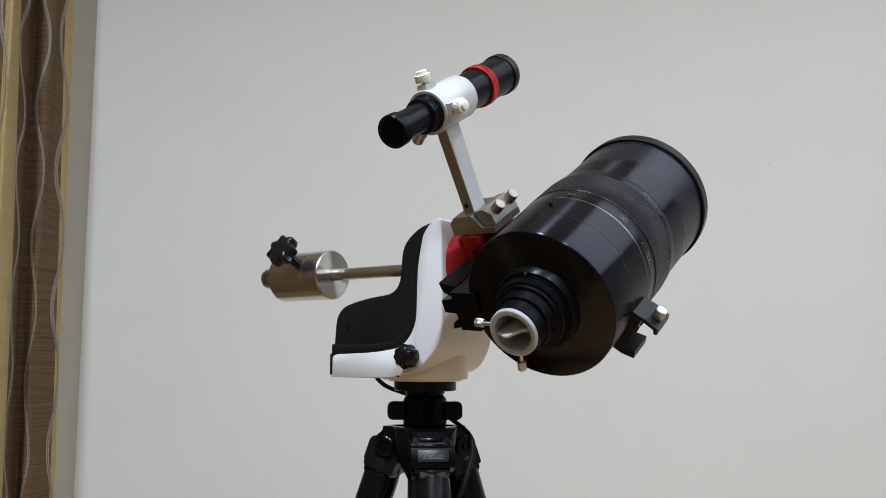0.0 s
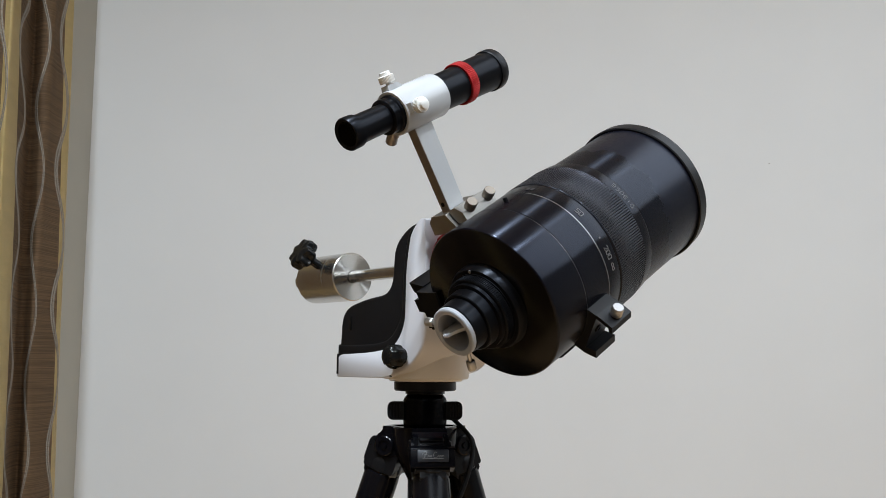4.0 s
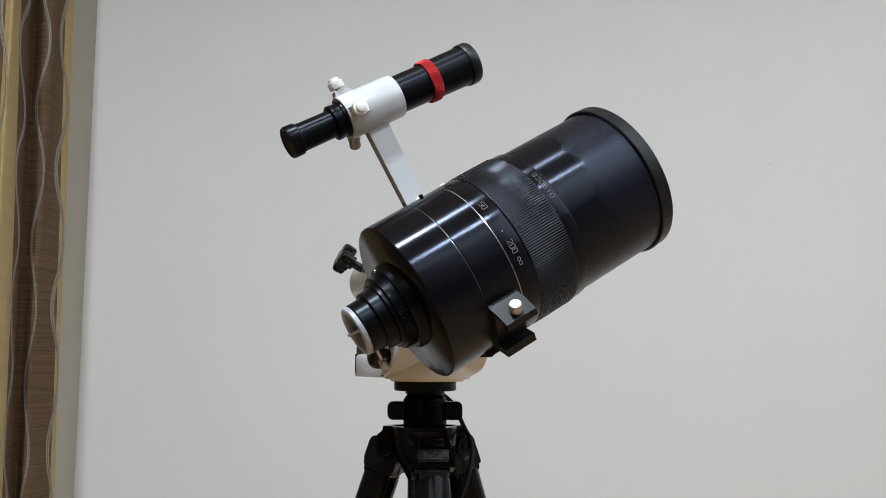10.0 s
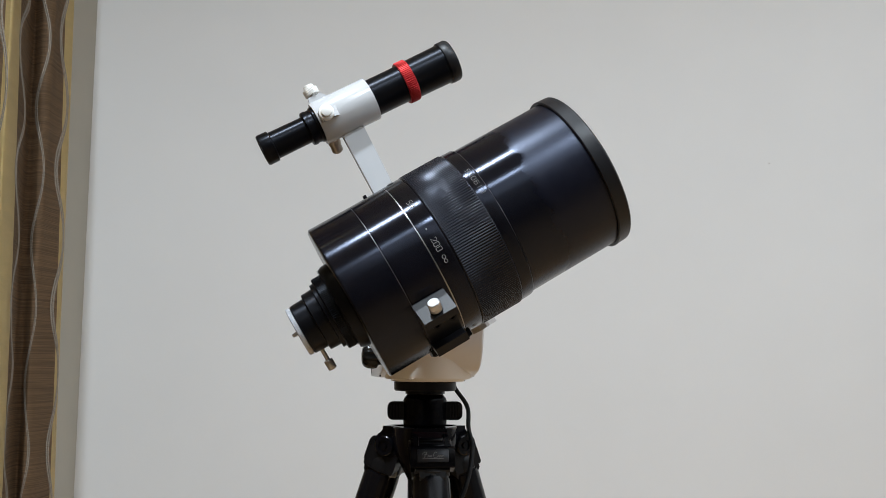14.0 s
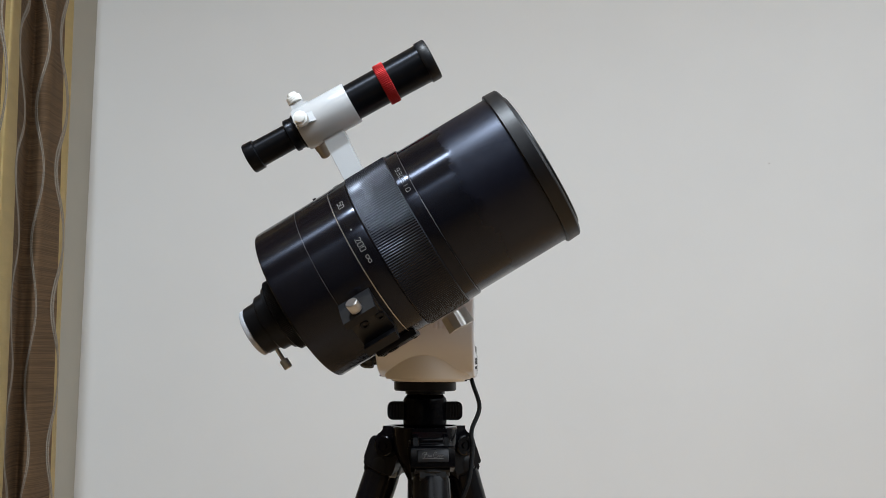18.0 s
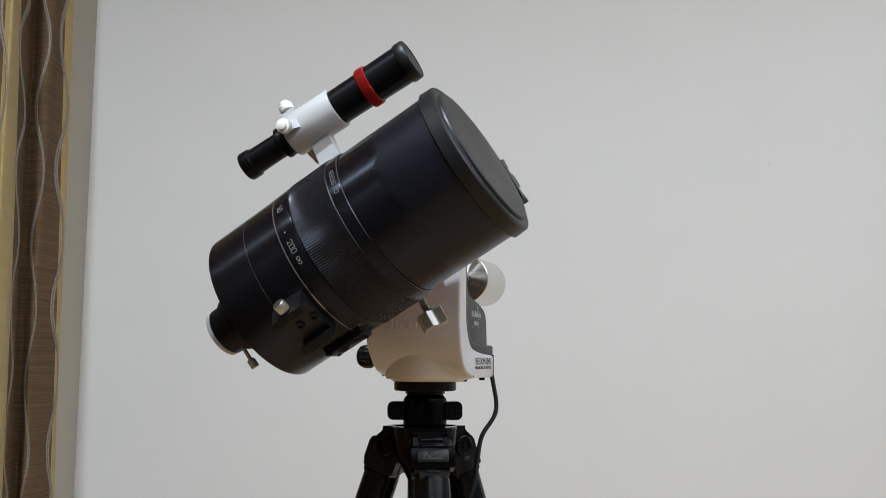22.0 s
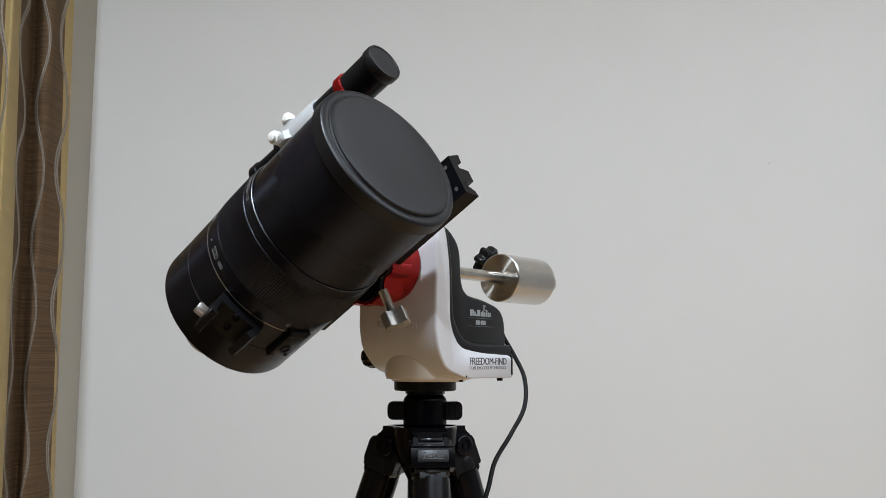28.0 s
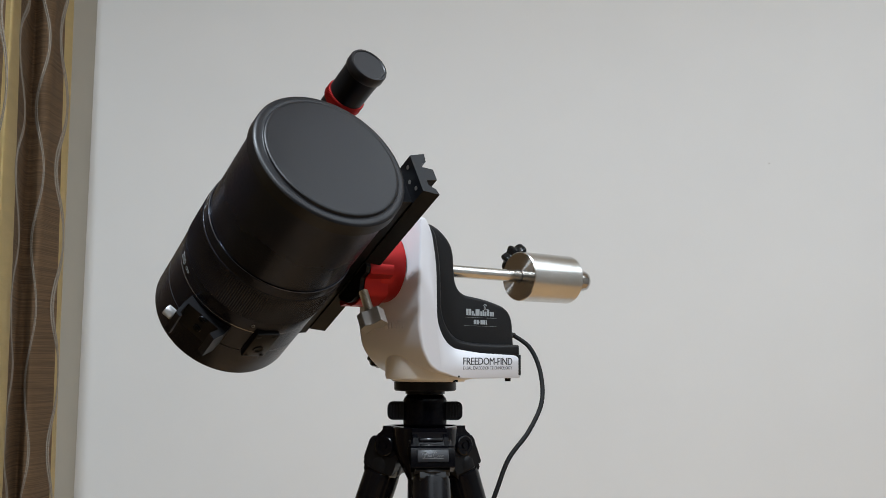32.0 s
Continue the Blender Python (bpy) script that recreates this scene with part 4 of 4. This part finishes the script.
    part("tapped_hole", joined(lathe([(0, 0.0028), (0.0009, 0.0032), (0.0009, 0.0046), (0, 0.0048)], segs=24)), M_SATIN, ft, m=TUBE @ Matrix.Translation((-0.0365, -0.003, -0.0667)) @ pose(0, 0, 0, 0, 90, 0))
    for s, y in ((-0.0450, -0.0100), (-0.0450, 0.0035), (-0.0180, -0.0100), (-0.0180, 0.0035)):
        part("bolt", rod((s, y, -0.0660), (s, y, -0.0674), 0.0016, 12), M_SATIN, ft, m=TUBE)
    # dovetail bar between tube and saddle
    def bar_at(pts):
        return [(y - YT, w) for y, w in pts]
    bar = bar_at([(-0.0905, 0.0170), (-0.0750, 0.0212), (-0.0765, 0.0125), (-0.0830, 0.0085), (-0.0825, 0.0060), (-0.0718, 0.0050),
                  (-0.0718, -0.0060), (-0.0825, -0.0075), (-0.0830, -0.0125), (-0.0765, -0.0165), (-0.0750, -0.0217), (-0.0905, -0.0197)])
    dv = part("dovetail_bar", prism(bar, -0.0765, 0.1295, "x", 0.0004, 1), M_PLATE, ot, "black milled dovetail bar", m=TUBE)
    part("spacer", prism(bar_at([(-0.1130, 0.0140), (-0.0900, 0.0160), (-0.0900, -0.0185), (-0.1090, -0.0200)]), -0.0850, 0.1130, "x", 0.0006, 1), M_PLATE, dv, m=TUBE)
    for s, w in ((0.1225, 0.010), (0.1185, -0.002), (0.1230, -0.012)):
        part("hole", lathe([(0, 0), (0, 0.0016), (0.0004, 0.0019), (0.0004, 0)], segs=16), M_NICKEL, dv, m=TUBE @ Matrix.Translation((s, -0.0905 - YT, w)) @ pose(0, 0, 0, 0, 0, -90))
    return ot


def finder():
    fd = empty("finder_scope", "small black finder scope with a red ring in a white bracket", "finder scope")
    FR = FINDER
    part("eyepiece", lathe([(-0.0925, 0), (-0.0925, 0.0100), (-0.0935, 0.0118), (-0.0938, 0.0130), (-0.0925, 0.0138), (-0.0840, 0.0136), (-0.0830, 0.0120), (-0.0515, 0.0117), (-0.0515, 0.0)], segs=56), M_SATIN, fd, "black finder eyepiece", at=FR)
    part("eye_lens", solid([(-0.0930, 0.0098), (-0.0924, 0.0102)], segs=40), M_GLASS, fd, at=FR)
    part("focus_collar", lathe([(-0.0520, 0), (-0.0520, 0.0138), (-0.0512, 0.0150), (-0.0480, 0.0152), (-0.0470, 0.0146), (-0.0440, 0.0148), (-0.0430, 0.0160), (-0.0405, 0.0162), (-0.0390, 0.0162), (-0.0390, 0)], segs=56), M_SATIN, fd, at=FR)
    part("tube", lathe([(-0.0392, 0), (-0.0392, 0.0163), (0.0840, 0.0165), (0.0842, 0)], segs=64), M_SATIN, fd, "black finder tube", at=FR)
    part("ring_sleeve", lathe([(-0.0410, 0.0164), (-0.0410, 0.0186), (-0.0400, 0.0190), (0.0098, 0.0190), (0.0108, 0.0186), (0.0108, 0.0166)], segs=72, close=True), M_SLEEVE, fd, "white bracket sleeve", at=FR)
    part("red_ring", lathe([(0.0408, 0.0160), (0.0408, 0.0182), (0.0416, 0.0189), (0.0496, 0.0189), (0.0504, 0.0182), (0.0504, 0.0160)], ridges=66, depth=0.0006, span=(0.0415, 0.0497)), M_RED, fd, "red anodised locking ring", at=FR)
    part("objective_cell", lathe([(0.0500, 0.0), (0.0500, 0.0172), (0.0830, 0.0176), (0.0838, 0)], segs=64), M_SATIN, fd, at=FR)
    part("objective_cap", lathe([(0.0822, 0.0170), (0.0822, 0.0185), (0.0828, 0.0189), (0.0900, 0.0188), (0.0916, 0.0180), (0.0919, 0.0164), (0.0912, 0.0156), (0.0910, 0)], segs=64), M_RUBBER, fd, "black objective cap", at=FR)
    # three adjusters: two white nylon screws and a sprung plunger
    for name, ang in (("adjusting_screw", 90), ("adjusting_screw", 180), ("spring_plunger", -45)):
        a = radians(ang)
        d = Vector((0, math.cos(a), math.sin(a)))
        p0 = Vector((-0.0335, 0, 0))
        if name == "adjusting_screw":
            part("lug", prism([(-0.0062, 0.0), (-0.0050, 0.0050), (0.0060, 0.0050), (0.0115, 0.0)], -0.0045, 0.0045, "y", 0.0008), M_SLEEVE, fd, m=FR @ Matrix.Translation(p0 + d * 0.0180) @ pose(0, 0, 0, ang - 90, 0, 0))
            sc = part(name, lathe([(0.0, 0), (0.0, 0.0022), (0.0060, 0.0022), (0.0060, 0.0062), (0.0066, 0.0066), (0.0118, 0.0066), (0.0122, 0.0048), (0.0122, 0.0046), (0.0148, 0.0044), (0.0152, 0.0038), (0.0152, 0)], ridges=36, depth=0.00025, span=(0.0065, 0.0119)), M_WPLAST, fd, "white nylon adjusting screw",
                      m=FR @ along(p0 + d * 0.0190, p0 + d * 0.04))
        else:
            part(name, lathe([(0, 0), (0, 0.0056), (0.0070, 0.0056), (0.0071, 0.0050), (0.0150, 0.0050), (0.0160, 0.0042), (0.0160, 0)], ridges=16, depth=0.0003, span=(0.0075, 0.0149)), M_BRONZE, fd, "bronze spring plunger", m=FR @ along(p0 + d * 0.0180, p0 + d * 0.04))
    # stalk and foot on the saddle
    FOOT = SADDLE @ pose(0.0, -0.010, 0)
    LEAN = Matrix.Translation((0, -0.0010, 0)) @ Matrix(((1, 0, 0, 0), (0, 1, 0.05, -0.0028), (0, 0, 1, 0), (0, 0, 0, 1)))
    arm = part("stalk", prism([(-0.0160, 0.0560), (0.0015, 0.0560), (0.0065, 0.1330), (-0.0130, 0.1360)], -0.0765, -0.0660, "y", 0.0009), M_SLEEVE, fd, "white bracket stalk", m=FOOT @ LEAN)
    part("stalk_edge", prism([(-0.0163, 0.0562), (-0.0150, 0.0562), (-0.0121, 0.1355), (-0.0134, 0.1355)], -0.0762, -0.0663, "y", 0.0003), M_BRONZE, arm, "bare metal edge of the stalk", m=FOOT @ LEAN)
    part("hole", rod((-0.0164, -0.0712, 0.0640), (-0.0155, -0.0712, 0.0640), 0.0020, 16), M_KNOB, arm, "dark drilled hole", m=FOOT)
    part("foot", prism([(-0.0985, 0.0405), (-0.0985, 0.0455), (-0.0860, 0.0455), (-0.0785, 0.0572), (-0.0600, 0.0572), (-0.0545, 0.0520), (-0.0545, 0.0405)], -0.0242, 0.0190, "x", 0.0006), M_NICKEL, fd, "satin metal dovetail foot", m=FOOT)
    part("foot_clamp", prism([(-0.0985, 0.0465), (-0.0965, 0.0555), (-0.0885, 0.0605), (-0.0800, 0.0588), (-0.0850, 0.0490), (-0.0870, 0.0465)], -0.0205, 0.0185, "x", 0.0006), M_NICKEL, fd, "satin metal clamp bar", m=FOOT)
    for s in (-0.0105, 0.0125):
        part("foot_screw", lathe([(0, 0), (0, 0.0022), (0.0040, 0.0022), (0.0040, 0.0044), (0.0046, 0.0050), (0.0125, 0.0050), (0.0132, 0.0044), (0.0132, 0)], ridges=24, depth=0.0004, span=(0.0045, 0.0126)), M_BRONZE, fd, "knurled dull metal screw",
                 m=FOOT @ along((s, -0.0915, 0.0530), (s, -0.1075, 0.0650)))
    return fd


# ---- the hanging cable: short rigid links that follow the turn ----
# from the plug down: across the room and up from the mount's foot, in metres, at a few times
HANG = {
    0: ((-0.057, -0.000), (-0.042, -0.024), (-0.008, -0.037), (0.026, -0.056), (0.043, -0.073), (0.037, -0.102), (0.019, -0.142)),
    13: ((0.018, -0.001), (0.024, -0.026), (0.038, -0.045), (0.040, -0.063), (0.043, -0.080), (0.037, -0.107), (0.022, -0.142)),
    19: ((0.046, 0.001), (0.052, -0.023), (0.056, -0.046), (0.045, -0.066), (0.043, -0.083), (0.038, -0.109), (0.022, -0.142)),
    23: ((0.067, 0.002), (0.072, -0.023), (0.072, -0.050), (0.056, -0.071), (0.049, -0.090), (0.044, -0.113), (0.028, -0.142)),
    28: ((0.087, 0.004), (0.096, -0.018), (0.094, -0.044), (0.079, -0.068), (0.063, -0.090), (0.055, -0.114), (0.044, -0.142)),
    32: ((0.100, 0.012), (0.109, -0.010), (0.109, -0.038), (0.095, -0.064), (0.075, -0.087), (0.063, -0.113), (0.052, -0.142)),
}
DOWN = (0.0, 0.10, 0.22, 0.36, 0.52, 0.68, 0.84, 1.0)    # how far along the cable they lie
PLUG = CASE @ Vector((0.0320, 0.0835, 0.0236))
N_LINK = 46


def hang_at(t):
    nodes = []
    ks = sorted(HANG)
    for k in ks:
        p = Matrix.Rotation(radians(turn_at(k) + PSI), 3, "Z") @ PLUG
        pts = [tuple(p)] + [(x, p.y + (-0.05 - p.y) * (3 * u * u - 2 * u ** 3), z) for (x, z), u in zip(HANG[k], DOWN[1:])]
        c = np.array(catmull(pts, 16))
        L = np.concatenate([[0], np.cumsum(np.linalg.norm(np.diff(c, axis=0), axis=1))])
        u = np.linspace(0, L[-1], N_LINK + 1)
        nodes.append(np.stack([np.interp(u, L, c[:, i]) for i in range(3)], 1))
    nodes = np.array(nodes)
    i = min(max(np.searchsorted(ks, t) - 1, 0), len(ks) - 2)
    f = (t - ks[i]) / (ks[i + 1] - ks[i])
    q = nodes[i] * (1 - f) + nodes[i + 1] * f
    # the upper end stays in its socket
    p = np.array(Matrix.Rotation(radians(turn_at(t) + PSI), 3, "Z") @ PLUG)
    fall = np.clip(1 - np.linspace(0, 1, N_LINK + 1) / 0.18, 0, 1)[:, None]
    return q + (p - q[0]) * fall


def tail_at(t):
    """The rest of the cable, down to the floor."""
    q = hang_at(t)[-1]
    c = np.array(catmull([q, q * 0.6 + np.array((0.014, -0.02, -0.17)), (0.045, -0.06, -0.60), (0.06, -0.08, -1.05), (0.085, -0.11, -H + 0.003)], 12))
    L = np.concatenate([[0], np.cumsum(np.linalg.norm(np.diff(c, axis=0), axis=1))])
    u = np.linspace(0, L[-1], 17)
    return np.stack([np.interp(u, L, c[:, i]) for i in range(3)], 1)


def cable():
    cb = empty("power_cable", "thin black power cable hanging from the mount beside the tripod", "cable")
    cb.matrix_world = TOP
    ts = [0, 1.5, 3, 4.5, 6, 7.5, 9, 11, 13, 15, 17, 19, 21, 23, 25, 26.5, 28, 30, 32]
    r = 0.0021
    links = []
    for shape in (hang_at, tail_at):
        path = [shape(t) for t in ts]
        span = max(float(np.linalg.norm(np.diff(p, axis=0), axis=1).max()) for p in path) + 0.0008
        me = None
        for i in range(len(path[0]) - 1):
            if me is None:
                ob = part("cable_link", lathe([(-r, 0), (-0.8 * r, 0.6 * r), (-0.4 * r, 0.92 * r), (0, r), (span, r), (span + 0.4 * r, 0.92 * r), (span + 0.8 * r, 0.6 * r), (span + r, 0)], segs=14), M_CABLE, cb)
                me = ob.data
            else:
                ob = new("cable_link", me)
                ob.parent = cb
            rows = []
            for t, p in zip(ts, path):
                d = (p[i + 1] - p[i]) / np.linalg.norm(p[i + 1] - p[i])
                rows.append((t, along((p[i] + p[i + 1]) / 2 - d * span / 2, p[i + 1])))
            links.append((ob, rows))
    return links


def nail():
    p = (0.801, YW, 1.710)
    nl = part("nail", rod((p[0], YW - 0.003, p[2]), (p[0], YW + 0.01, p[2]), 0.0010, 12), M_BRONZE)
    tagged(nl, "tiny dark nail in the off-white wall", "nail")


nail()
LINKS = cable()
TURNING = [mount(), counterweight(), telescope(), finder()]


def motions():
    rows = [(t, TOP @ pose(0, 0, 0, 0, 0, a + PSI)) for t, a in TURN]
    for thing in TURNING:
        walk(thing, rows)
    for link, rows in LINKS:
        walk(link, rows)


motions()
